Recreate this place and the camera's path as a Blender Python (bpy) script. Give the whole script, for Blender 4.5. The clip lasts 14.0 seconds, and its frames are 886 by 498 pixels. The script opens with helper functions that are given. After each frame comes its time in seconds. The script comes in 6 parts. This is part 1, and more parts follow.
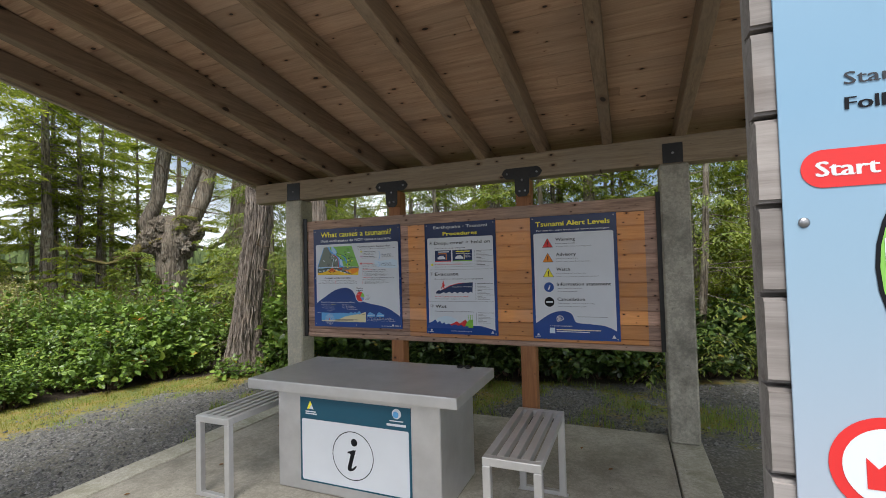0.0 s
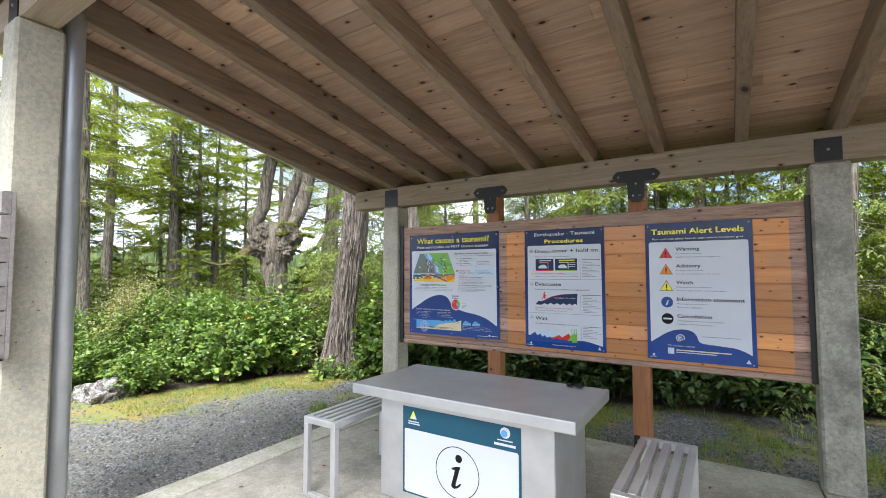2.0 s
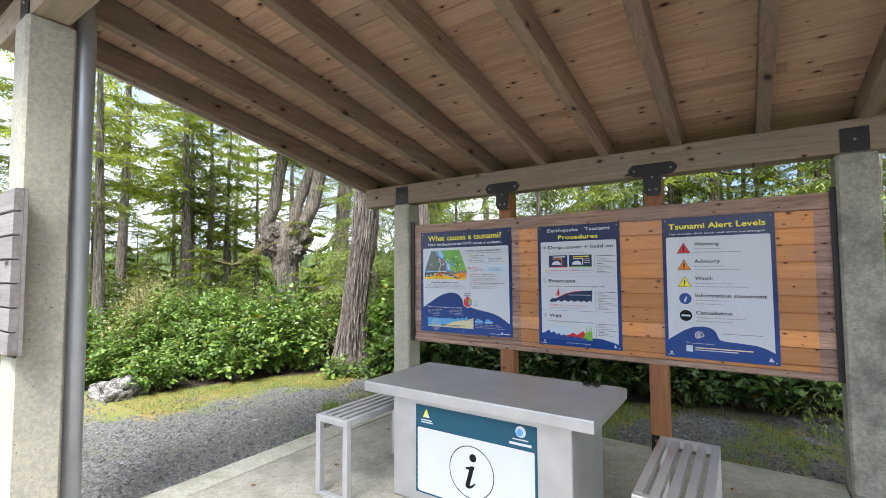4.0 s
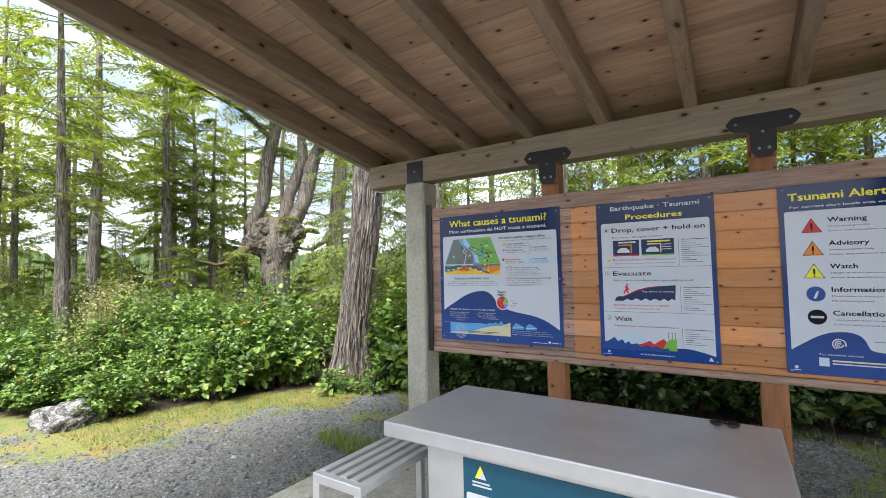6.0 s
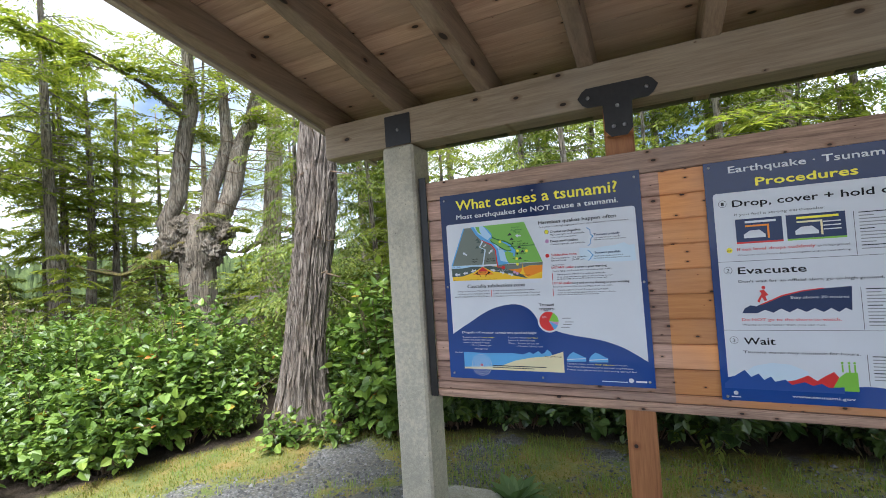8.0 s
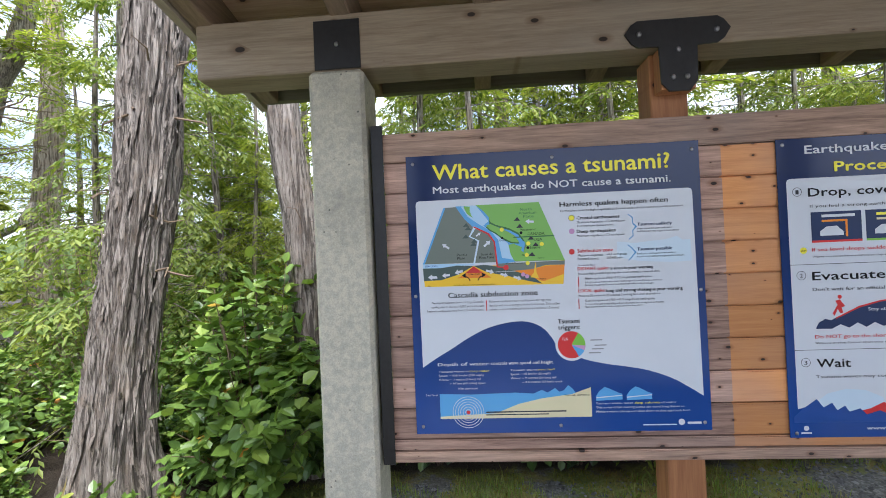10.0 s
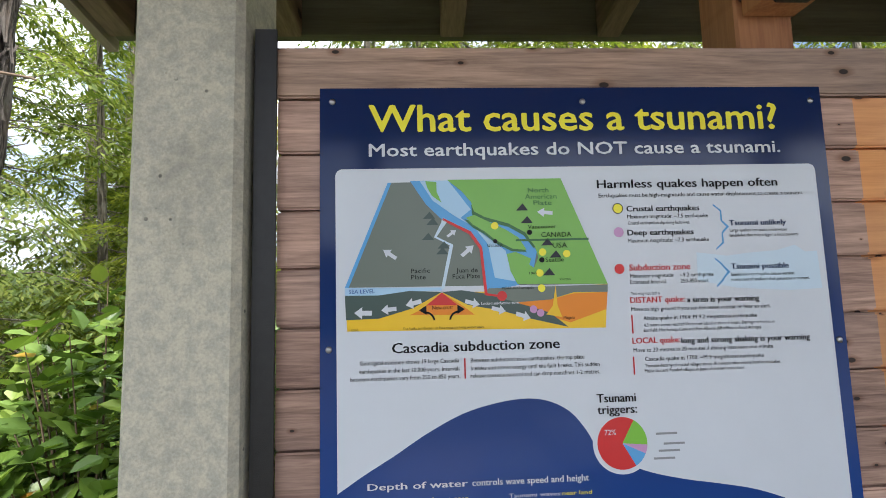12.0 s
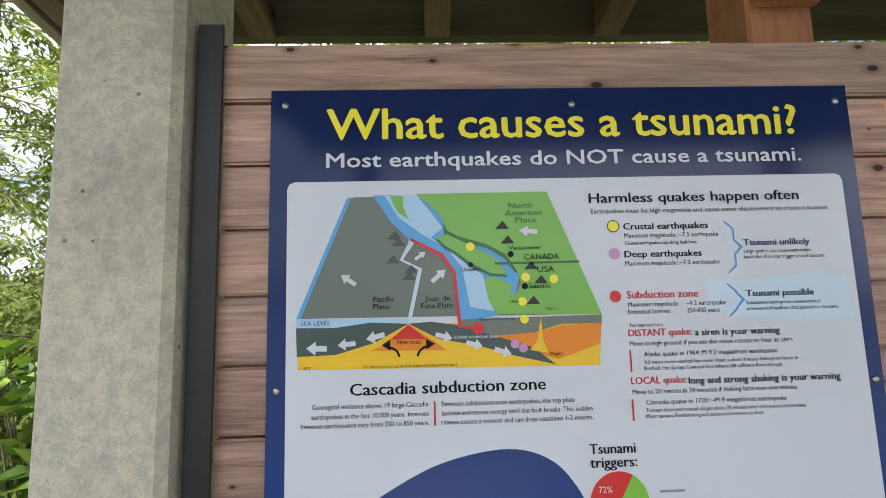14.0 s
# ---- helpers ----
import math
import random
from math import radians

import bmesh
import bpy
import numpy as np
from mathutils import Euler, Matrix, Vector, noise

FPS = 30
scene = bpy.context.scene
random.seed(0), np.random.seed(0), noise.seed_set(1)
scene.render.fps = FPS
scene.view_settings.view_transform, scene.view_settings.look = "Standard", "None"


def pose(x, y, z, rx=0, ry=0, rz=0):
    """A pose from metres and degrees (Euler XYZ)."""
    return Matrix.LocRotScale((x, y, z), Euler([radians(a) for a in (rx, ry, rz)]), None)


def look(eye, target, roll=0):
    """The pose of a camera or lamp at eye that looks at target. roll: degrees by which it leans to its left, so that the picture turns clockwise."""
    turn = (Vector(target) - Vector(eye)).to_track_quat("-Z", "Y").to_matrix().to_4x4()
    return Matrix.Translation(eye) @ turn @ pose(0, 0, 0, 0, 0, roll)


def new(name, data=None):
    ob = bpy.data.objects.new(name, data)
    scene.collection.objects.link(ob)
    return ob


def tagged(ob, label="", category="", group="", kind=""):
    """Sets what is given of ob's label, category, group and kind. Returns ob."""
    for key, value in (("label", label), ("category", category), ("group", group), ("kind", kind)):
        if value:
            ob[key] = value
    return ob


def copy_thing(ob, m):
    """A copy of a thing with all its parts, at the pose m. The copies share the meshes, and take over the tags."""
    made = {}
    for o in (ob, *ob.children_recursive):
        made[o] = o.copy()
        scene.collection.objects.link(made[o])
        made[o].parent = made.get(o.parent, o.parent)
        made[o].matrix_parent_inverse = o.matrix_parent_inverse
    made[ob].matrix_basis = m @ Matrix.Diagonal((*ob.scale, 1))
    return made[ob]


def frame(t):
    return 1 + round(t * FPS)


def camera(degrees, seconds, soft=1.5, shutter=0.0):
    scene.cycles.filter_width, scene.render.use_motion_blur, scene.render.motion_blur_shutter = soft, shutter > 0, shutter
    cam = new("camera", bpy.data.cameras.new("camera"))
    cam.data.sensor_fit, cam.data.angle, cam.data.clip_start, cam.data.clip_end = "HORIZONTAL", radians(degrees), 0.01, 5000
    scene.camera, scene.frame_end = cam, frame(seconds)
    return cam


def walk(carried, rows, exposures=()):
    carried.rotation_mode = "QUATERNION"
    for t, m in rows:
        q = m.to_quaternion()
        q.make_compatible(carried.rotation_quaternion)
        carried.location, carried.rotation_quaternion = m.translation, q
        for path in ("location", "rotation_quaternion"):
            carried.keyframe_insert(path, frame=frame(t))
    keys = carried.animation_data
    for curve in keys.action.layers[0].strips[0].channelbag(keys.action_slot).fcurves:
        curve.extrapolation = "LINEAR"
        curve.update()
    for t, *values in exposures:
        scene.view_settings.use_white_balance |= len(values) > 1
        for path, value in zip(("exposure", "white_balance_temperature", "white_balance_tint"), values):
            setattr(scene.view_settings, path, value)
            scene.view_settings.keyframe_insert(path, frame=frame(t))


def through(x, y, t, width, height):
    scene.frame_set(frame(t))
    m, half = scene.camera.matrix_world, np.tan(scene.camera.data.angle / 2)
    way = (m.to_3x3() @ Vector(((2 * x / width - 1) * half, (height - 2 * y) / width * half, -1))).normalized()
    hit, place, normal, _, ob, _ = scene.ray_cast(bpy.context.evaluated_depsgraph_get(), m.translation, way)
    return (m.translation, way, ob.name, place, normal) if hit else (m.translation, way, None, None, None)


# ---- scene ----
cam = camera(89.6, 14.0, 0.9)
PATH = [
    (0, (3.545, -4.445, 1.62), (2.783, -2.597, 1.688), -1.5),
    (0.5, (3.324, -4.403, 1.631), (2.358, -2.655, 1.739), -1.0),
    (1, (3.286, -4.377, 1.635), (2.262, -2.663, 1.747), -0.3),
    (1.5, (3.298, -4.377, 1.629), (2.243, -2.681, 1.74), -0.1),
    (2, (3.288, -4.393, 1.626), (2.213, -2.71, 1.734), -0.1),
    (2.5, (3.283, -4.407, 1.619), (2.192, -2.735, 1.729), -0.0),
    (2.7, (3.28, -4.412, 1.606), (2.184, -2.743, 1.724), -0.0),
    (4.8, (3.131, -4.173, 1.6), (2.015, -2.517, 1.696), -0.5),
    (5, (3.042, -4.09, 1.589), (1.927, -2.432, 1.685), -0.6),
    (5.5, (2.681, -3.879, 1.585), (1.584, -2.21, 1.685), -0.9),
    (6, (2.396, -3.646, 1.55), (1.309, -1.97, 1.654), -1.1),
    (6.5, (2.091, -3.257, 1.594), (1.01, -1.578, 1.702), -2.0),
    (7, (1.759, -3.071, 1.601), (0.725, -1.361, 1.689), -3.0),
    (7.5, (1.47, -2.875, 1.604), (0.502, -1.127, 1.692), -3.5),
    (8, (1.248, -2.631, 1.631), (0.392, -0.826, 1.706), -3.6),
    (8.2, (1.152, -2.573, 1.63), (0.355, -0.74, 1.695), -3.5),
    (10.3, (0.245, -1.812, 1.666), (0.137, 0.185, 1.689), -2.2),
    (10.5, (0.266, -1.771, 1.66), (0.152, 0.225, 1.688), -1.7),
    (11, (0.258, -1.461, 1.582), (0.242, 0.534, 1.721), -1.8),
    (11.5, (0.289, -1.225, 1.606), (0.324, 0.768, 1.763), -1.8),
    (12, (0.225, -1.001, 1.612), (0.323, 0.988, 1.799), -1.5),
    (12.5, (0.206, -0.864, 1.632), (0.342, 1.122, 1.826), -1.4),
    (13, (0.249, -0.86, 1.645), (0.371, 1.126, 1.853), -1.5),
    (13.5, (0.294, -0.868, 1.651), (0.388, 1.118, 1.868), -1.5),
    (14, (0.308, -0.874, 1.655), (0.379, 1.112, 1.878), -1.5),
]
EXPOSURES = [(0.0, 0.05, 6300, 10), (0.5, 0.80, 6000, 10), (1.0, 0.87, 5950, 10), (1.5, 0.9, 5950, 10), (5.0, 0.85, 5950, 10), (7.5, 0.8, 5900, 10), (10.5, 0.98, 5750, 12), (12.0, 0.95, 6100, 10), (14.0, 1.03, 6250, 10)]
walk(cam, [(t, look(eye, target, roll)) for t, eye, target, roll in PATH], EXPOSURES)

# ---- sky and sun: bright thin overcast over a forest clearing ----
world = bpy.data.worlds.new("sky")
scene.world = world
world.use_nodes = True
wn, wl = world.node_tree.nodes, world.node_tree.links
sky = wn.new("ShaderNodeTexSky")
sky.sky_type, sky.sun_disc = "NISHITA", False
sky.sun_elevation, sky.sun_rotation = radians(58), radians(162)
sky.air_density, sky.dust_density, sky.ozone_density = 1.0, 4.0, 1.0
# thin white cloud with torn gaps
wtc = wn.new("ShaderNodeTexCoord")
wnoise = wn.new("ShaderNodeTexNoise")
wnoise.inputs["Scale"].default_value, wnoise.inputs["Detail"].default_value = 2.2, 6.0
wramp = wn.new("ShaderNodeValToRGB")
wramp.color_ramp.elements[0].position, wramp.color_ramp.elements[1].position = 0.40, 0.56
wmix = wn.new("ShaderNodeMix")
wmix.data_type = "RGBA"
wmix.inputs[7].default_value = (9.0, 9.3, 9.8, 1)
wl.new(wtc.outputs["Generated"], wnoise.inputs["Vector"])
wl.new(wnoise.outputs["Fac"], wramp.inputs["Fac"])
wl.new(wramp.outputs["Color"], wmix.inputs[0])
wl.new(sky.outputs["Color"], wmix.inputs[6])
wl.new(wmix.outputs[2], wn["Background"].inputs["Color"])
wn["Background"].inputs["Strength"].default_value = 0.14
sun = new("sun", bpy.data.lights.new("sun", "SUN"))
sun.data.energy, sun.data.angle, sun.data.color = 5.0, radians(28), (1.0, 0.95, 0.87)
SUN_FROM = Vector((math.sin(radians(162)) * math.cos(radians(58)), math.cos(radians(162)) * math.cos(radians(58)), math.sin(radians(58))))
sun.matrix_world = look(SUN_FROM * 50, (0, 0, 0))


# ---- builders ----
def part(name, bm, material, parent, label="", smooth=False):
    """Links a bmesh, drawn in world coordinates, as one mesh under a thing or a part."""
    me = bpy.data.meshes.new(name)
    bm.to_mesh(me)
    bm.free()
    return part_mesh(name, me, material, parent, label, smooth)


def part_mesh(name, me, material, parent, label="", smooth=False):
    if material is not None and not me.materials:
        me.materials.append(material)
    if smooth:
        me.shade_smooth()
    ob = new(name, me)
    if parent is not None:
        ob.parent = parent
        if parent.parent is None:
            ob.matrix_parent_inverse = parent.matrix_basis.inverted()
    if label:
        ob["label"] = label
    return ob


def thing(name, place, label, category, group="", kind=""):
    ob = new(name)
    ob.empty_display_size = 0.1
    ob.matrix_basis = Matrix.Translation(place)
    return tagged(ob, label, category, group, kind)


def box(bm, x0, x1, y0, y1, z0, z1, m=None):
    vs = [bm.verts.new((x, y, z)) for x in (x0, x1) for y in (y0, y1) for z in (z0, z1)]
    for f in ((0, 1, 3, 2), (4, 6, 7, 5), (0, 4, 5, 1), (2, 3, 7, 6), (0, 2, 6, 4), (1, 5, 7, 3)):
        bm.faces.new([vs[i] for i in f])
    if m is not None:
        bmesh.ops.transform(bm, matrix=m, verts=vs)
    return vs


def block(x0, x1, y0, y1, z0, z1, bevel=0.004, m=None, segments=1):
    bm = bmesh.new()
    box(bm, x0, x1, y0, y1, z0, z1, m)
    if bevel:
        bmesh.ops.bevel(bm, geom=bm.edges[:], offset=bevel, segments=segments, affect="EDGES", profile=0.6)
    return bm


def tube(bm, points, radii, sides=8, cap=True):
    """A tapered round bar through points, into bm."""
    rings = []
    n = len(points)
    for i, (p, r) in enumerate(zip(points, radii)):
        p = Vector(p)
        way = (Vector(points[min(i + 1, n - 1)]) - Vector(points[max(i - 1, 0)])).normalized()
        side = way.cross(Vector((0.31, 0.95, 0.05)) if abs(way.z) > 0.8 else Vector((0, 0, 1))).normalized()
        up = side.cross(way)
        rings.append([bm.verts.new(p + (side * math.cos(a) + up * math.sin(a)) * r) for a in (2 * math.pi * k / sides for k in range(sides))])
    for a, b in zip(rings, rings[1:]):
        for k in range(sides):
            bm.faces.new((a[k], a[(k + 1) % sides], b[(k + 1) % sides], b[k]))
    if cap:
        bm.faces.new(rings[0][::-1])
        bm.faces.new(rings[-1])


def quads(name, points, faces, material, parent, label="", smooth=False):
    me = bpy.data.meshes.new(name)
    me.from_pydata(points, [], faces)
    return part_mesh(name, me, material, parent, label, smooth)


# ---- materials ----
class Nodes:
    """A short way to write a node tree."""

    def __init__(self, name):
        self.m = bpy.data.materials.new(name)
        self.m.use_nodes = True
        self.t = self.m.node_tree
        self.b = self.t.nodes["Principled BSDF"]

    def put(self, kind, ins=(), **props):
        n = self.t.nodes.new("ShaderNode" + kind)
        for k, v in props.items():
            setattr(n, k, v)
        for k, v in dict(ins).items():
            if hasattr(v, "is_output"):
                self.t.links.new(v, n.inputs[k])
            else:
                n.inputs[k].default_value = v
        return n

    def set(self, **ins):
        for k, v in ins.items():
            k = k.replace("_", " ")
            if hasattr(v, "is_output"):
                self.t.links.new(v, self.b.inputs[k])
            else:
                self.b.inputs[k].default_value = v
        return self

    def math(self, op, a, b=0.5, clamp=False):
        return self.put("Math", {0: a, 1: b}, operation=op, use_clamp=clamp).outputs[0]

    def mix(self, f, a, b, blend="MIX"):
        return self.put("Mix", {0: f, 6: a, 7: b}, data_type="RGBA", blend_type=blend).outputs[2]

    def ramp(self, f, *stops):
        n = self.put("ValToRGB", {"Fac": f})
        e = n.color_ramp.elements
        while len(e) < len(stops):
            e.new(0.5)
        for s, (p, c) in zip(e, stops):
            s.position = p
            s.color = (*c, 1) if isinstance(c, tuple) else (c, c, c, 1)
        return n.outputs["Color"]

    def coords(self, scale=(1, 1, 1), jitter=0.0, out="Object"):
        c = self.put("TexCoord").outputs[out]
        if jitter:
            r = self.put("ObjectInfo").outputs["Random"]
            c = self.put("VectorMath", {0: c, 1: self.put("CombineXYZ", {i: self.math("MULTIPLY", r, jitter * (1 + i)) for i in range(3)}).outputs[0]}, operation="ADD").outputs[0]
        return self.put("Mapping", {"Vector": c, "Scale": scale}).outputs[0]

    def noise(self, vec, scale, detail=4.0, rough=0.6, distort=0.0):
        return self.put("TexNoise", {"Vector": vec, "Scale": scale, "Detail": detail, "Roughness": rough, "Distortion": distort}).outputs["Fac"]

    def bump(self, h, strength=0.3, dist=0.01):
        self.set(Normal=self.put("Bump", {"Height": h, "Strength": strength, "Distance": dist}).outputs[0])
        return self


def c4(c):
    return (*c, 1)


def wood(name, light, dark, along, grain=26.0, rough=0.7, knots=0.0, plane="xy", jitter=7.0, grey=None, zone=None, bump=0.35, uneven=0.4):
    """Sawn timber: grain along one axis, slow stains, knots; zone = (x0, x1, light, dark): a stretch of fresh wood."""
    n = Nodes(name)
    squeeze = [1.0, 1.0, 1.0]
    squeeze["xyz".index(along)] = 0.06
    v = n.coords(tuple(squeeze), jitter)
    w = n.coords((1, 1, 1), jitter)
    g = n.math("ADD", n.math("MULTIPLY", n.noise(v, grain, 6, 0.65, 0.6), 0.68), n.math("MULTIPLY", n.noise(v, grain * 5.5, 3, 0.6), 0.32))
    big = n.noise(w, 1.6, 3, 0.6)
    col = n.ramp(g, (0.36, dark), (0.64, light))
    if zone:
        x0, x1, zl, zd = zone
        x = n.put("SeparateXYZ", {0: n.put("TexCoord").outputs["Object"]}).outputs[0]
        edge = n.math("MULTIPLY", n.math("GREATER_THAN", x, x0), n.math("LESS_THAN", x, x1))
        col = n.mix(edge, col, n.ramp(g, (0.25, zd), (0.7, zl)))
    if grey:
        col = n.mix(n.ramp(big, (0.42, 0.0), (0.75, 0.55)), col, c4(grey))
    r = n.put("ObjectInfo").outputs["Random"]
    isl = n.put("NewGeometry").outputs["Random Per Island"]
    tone = n.math("ADD", 1.0 - uneven / 2, n.math("MULTIPLY", n.math("FRACT", n.math("ADD", r, isl)), uneven))
    col = n.mix(1.0, col, n.put("CombineColor", {0: tone, 1: tone, 2: tone}).outputs[0], "MULTIPLY")
    if knots:
        if plane == "side":  # timbers seen from below and from the side
            sep = n.put("SeparateXYZ", {0: w}).outputs
            kw = n.put("CombineXYZ", {0: n.math("ADD", sep[0], sep[2]), 1: sep[1]}).outputs[0]
        else:
            kw = w
        rot = (radians(90), 0, 0) if plane == "xz" else (0, 0, 0)
        kv = n.put("Mapping", {"Vector": kw, "Rotation": rot, "Scale": (0.55, 1.0, 1.0) if along == "x" else (1.0, 0.55, 1.0)}).outputs[0]
        cell = n.put("TexVoronoi", {"Vector": kv, "Scale": knots, "Randomness": 1.0}, voronoi_dimensions="2D").outputs
        pickc = n.put("SeparateColor", {0: cell["Color"]}).outputs[0]
        vor = n.math("DIVIDE", n.math("ADD", cell["Distance"], n.math("MULTIPLY", n.noise(w, 45, 3), 0.012)), n.math("MAXIMUM", 0.02, n.math("SUBTRACT", n.math("MULTIPLY", pickc, 1.55), 0.5)))
        col = n.mix(n.ramp(vor, (0.08, 0.75), (0.24, 0.0)), col, n.mix(1.0, col, (0.5, 0.36, 0.27, 1), "MULTIPLY"))
        col = n.mix(n.ramp(vor, (0.075, 0.97), (0.098, 0.0)), col, (0.016, 0.009, 0.006, 1))
    n.set(Base_Color=col, Roughness=rough)
    n.bump(g, bump, 0.004)
    return n.m


def plain(name, col, rough=0.5, metal=0.0, vary=0.12, scale=12.0, bump=0.0, coat=0.0):
    n = Nodes(name)
    v = n.coords()
    f = n.math("ADD", n.math("MULTIPLY", n.noise(v, scale, 4), 0.6), n.math("MULTIPLY", n.noise(v, scale * 12, 3), 0.4))
    lo, hi = tuple(c * (1 - vary) for c in col), tuple(min(1, c * (1 + vary)) for c in col)
    n.set(Base_Color=n.ramp(f, (0.3, lo), (0.7, hi)), Metallic=metal, Roughness=n.math("ADD", rough - 0.06, n.math("MULTIPLY", f, 0.12)))
    if coat:
        n.set(Coat_Weight=coat, Coat_Roughness=0.08)
    if bump:
        n.bump(f, bump, 0.003)
    return n.m


def concrete_mat(name, light, dark, blotch, stains=0.5, moss=0.0):
    n = Nodes(name)
    v = n.coords(jitter=3.0)
    fine, mid, big = n.noise(v, 160, 4, 0.7), n.noise(v, 22, 5, 0.65), n.noise(v, 3.5, 5, 0.6)
    spread = n.math("ADD", n.noise(v, 38, 7, 0.62, 0.4), n.math("MULTIPLY", n.math("SUBTRACT", n.noise(v, 4.5, 3), 0.5), 0.35))
    col = n.ramp(spread, (0.38, dark), (0.50, tuple((a + b) / 2 for a, b in zip(light, dark))), (0.60, light))
    col = n.mix(n.ramp(big, (0.45, 0.0), (0.7, stains)), col, c4(blotch))
    pit = n.ramp(n.put("TexVoronoi", {"Vector": v, "Scale": 30.0}).outputs["Distance"], (0.10, 1.0), (0.16, 0.0))
    col = n.mix(n.math("MULTIPLY", pit, n.ramp(n.noise(v, 9, 3), (0.54, 0.0), (0.60, 0.8))), col, (0.07, 0.07, 0.065, 1))
    if moss:
        col = n.mix(n.ramp(n.noise(v, 2.2, 6, 0.7), (0.5, 0.0), (0.68, moss)), col, (0.13, 0.14, 0.05, 1))
    col = n.mix(0.16, col, n.ramp(fine, (0.3, 0.0), (0.7, 1.0)), "OVERLAY")
    n.set(Base_Color=col, Roughness=0.86)
    n.bump(n.math("SUBTRACT", n.math("ADD", mid, n.math("MULTIPLY", fine, 0.5)), n.math("MULTIPLY", pit, 1.5)), 0.25, 0.004)
    return n.m


M_RAFTER = wood("rafter_fir", (0.33, 0.235, 0.155), (0.17, 0.115, 0.072), "y", 20, 0.75, 4.2, "side", grey=(0.25, 0.195, 0.15), bump=0.5)
M_DECK = wood("roof_deck_fir", (0.59, 0.40, 0.265), (0.38, 0.235, 0.15), "x", 24, 0.75, 6.6, "xy", grey=(0.40, 0.30, 0.225), uneven=0.34)
M_BEAM = wood("beam_fir", (0.40, 0.315, 0.215), (0.23, 0.17, 0.11), "x", 26, 0.78, 7.0, "xz", grey=(0.32, 0.275, 0.22), bump=0.5)
M_PLANK = wood("weathered_cedar", (0.56, 0.36, 0.27), (0.17, 0.095, 0.072), "x", 34, 0.75, 13.0, "xz", grey=(0.33, 0.245, 0.21), zone=(1.29, 3.70, (0.72, 0.345, 0.125), (0.50, 0.195, 0.06)), bump=0.6, uneven=0.55)
M_PLANKTRIM = wood("weathered_cedar_trim", (0.54, 0.36, 0.26), (0.18, 0.112, 0.082), "x", 34, 0.78, 12.0, "xz", grey=(0.27, 0.21, 0.18), bump=0.6)
M_GREYPLANK = wood("silvered_cedar", (0.30, 0.275, 0.26), (0.17, 0.15, 0.14), "x", 26, 0.8, 2.5, "xz", grey=(0.26, 0.25, 0.25))
M_POSTWOOD = wood("stained_post", (0.42, 0.19, 0.075), (0.25, 0.10, 0.04), "z", 22, 0.65, 5.5, "xz", bump=0.5)
M_FASCIA = wood("fascia_board", (0.42, 0.36, 0.28), (0.30, 0.25, 0.19), "y", 20, 0.8, 0.0)
M_TAIL = wood("green_grey_fascia", (0.16, 0.155, 0.10), (0.10, 0.10, 0.06), "x", 20, 0.85, 0.0)
M_CONCRETE = concrete_mat("post_concrete", (0.53, 0.495, 0.385), (0.40, 0.38, 0.315), (0.24, 0.225, 0.185), 0.5)
M_STAINED = concrete_mat("stained_post_concrete", (0.40, 0.38, 0.315), (0.27, 0.26, 0.22), (0.10, 0.095, 0.08), 0.75)
M_SLAB = concrete_mat("slab_concrete", (0.37, 0.345, 0.295), (0.28, 0.262, 0.22), (0.14, 0.132, 0.108), 0.6)
M_CURB = concrete_mat("curb_concrete", (0.47, 0.45, 0.385), (0.35, 0.335, 0.28), (0.26, 0.25, 0.17), 0.6, 0.55)
M_BLACK = plain("black_powder_coat", (0.008, 0.0075, 0.0075), 0.42, 0.0, 0.7, 40, 0.6)
M_BOLT = plain("zinc_bolt", (0.35, 0.35, 0.36), 0.35, 1.0)
M_GALV = plain("galvanised_pipe", (0.46, 0.48, 0.52), 0.36, 0.5, 0.12, 7, 0.05)
M_ROOF = plain("roof_sheet", (0.06, 0.065, 0.06), 0.6, 0.4)


def steel_mat():
    n = Nodes("brushed_steel")
    v = n.coords((1, 40, 40))
    g, big = n.noise(v, 14, 4, 0.6), n.noise(n.coords(), 4.5, 5, 0.65)
    n.set(Base_Color=n.ramp(big, (0.3, (0.52, 0.52, 0.53)), (0.7, (0.63, 0.63, 0.64))), Metallic=0.7)
    n.set(Roughness=n.math("ADD", 0.36, n.math("ADD", n.math("MULTIPLY", g, 0.08), n.math("MULTIPLY", big, 0.14))))
    return n.bump(g, 0.05, 0.001).m


M_STEEL = steel_mat()


# ---- shelter: slab, posts, beams, rafters, roof ----
SLOPE = 0.182
RAFTER_X = [-0.86 + 0.61 * k for k in range(12)]


def roof_z(y):
    """Underside of the rafters."""
    return 2.695 - SLOPE * (y + 0.035)


slab = tagged(part("floor", block(-0.14, 3.825, -3.85, 0.17, -0.12, 0.0, 0.006), M_SLAB, None), "worn grey concrete slab under the shelter", "floor", kind="structure")
for cx0, cx1, nm in ((-0.405, -0.152, "pavement_1"), (3.837, 4.09, "pavement_2")):
    tagged(part(nm, block(cx0, cx1, -3.85, 0.20, -0.12, 0.003, 0.008), M_CURB, None), "mossy pale concrete edge strip beside the slab", "kerb", kind="structure")


def concrete_post(x0, y0, top, label, material=None):
    w = 0.238
    post = thing("concrete_post", (x0 + w / 2, y0 + w / 2, 0), label, "post", "shelter posts")
    bm = block(x0, x0 + w, y0, y0 + w, 0.003, top, 0.016, segments=1)
    part("shaft", bm, material or M_CONCRETE, post)
    return post


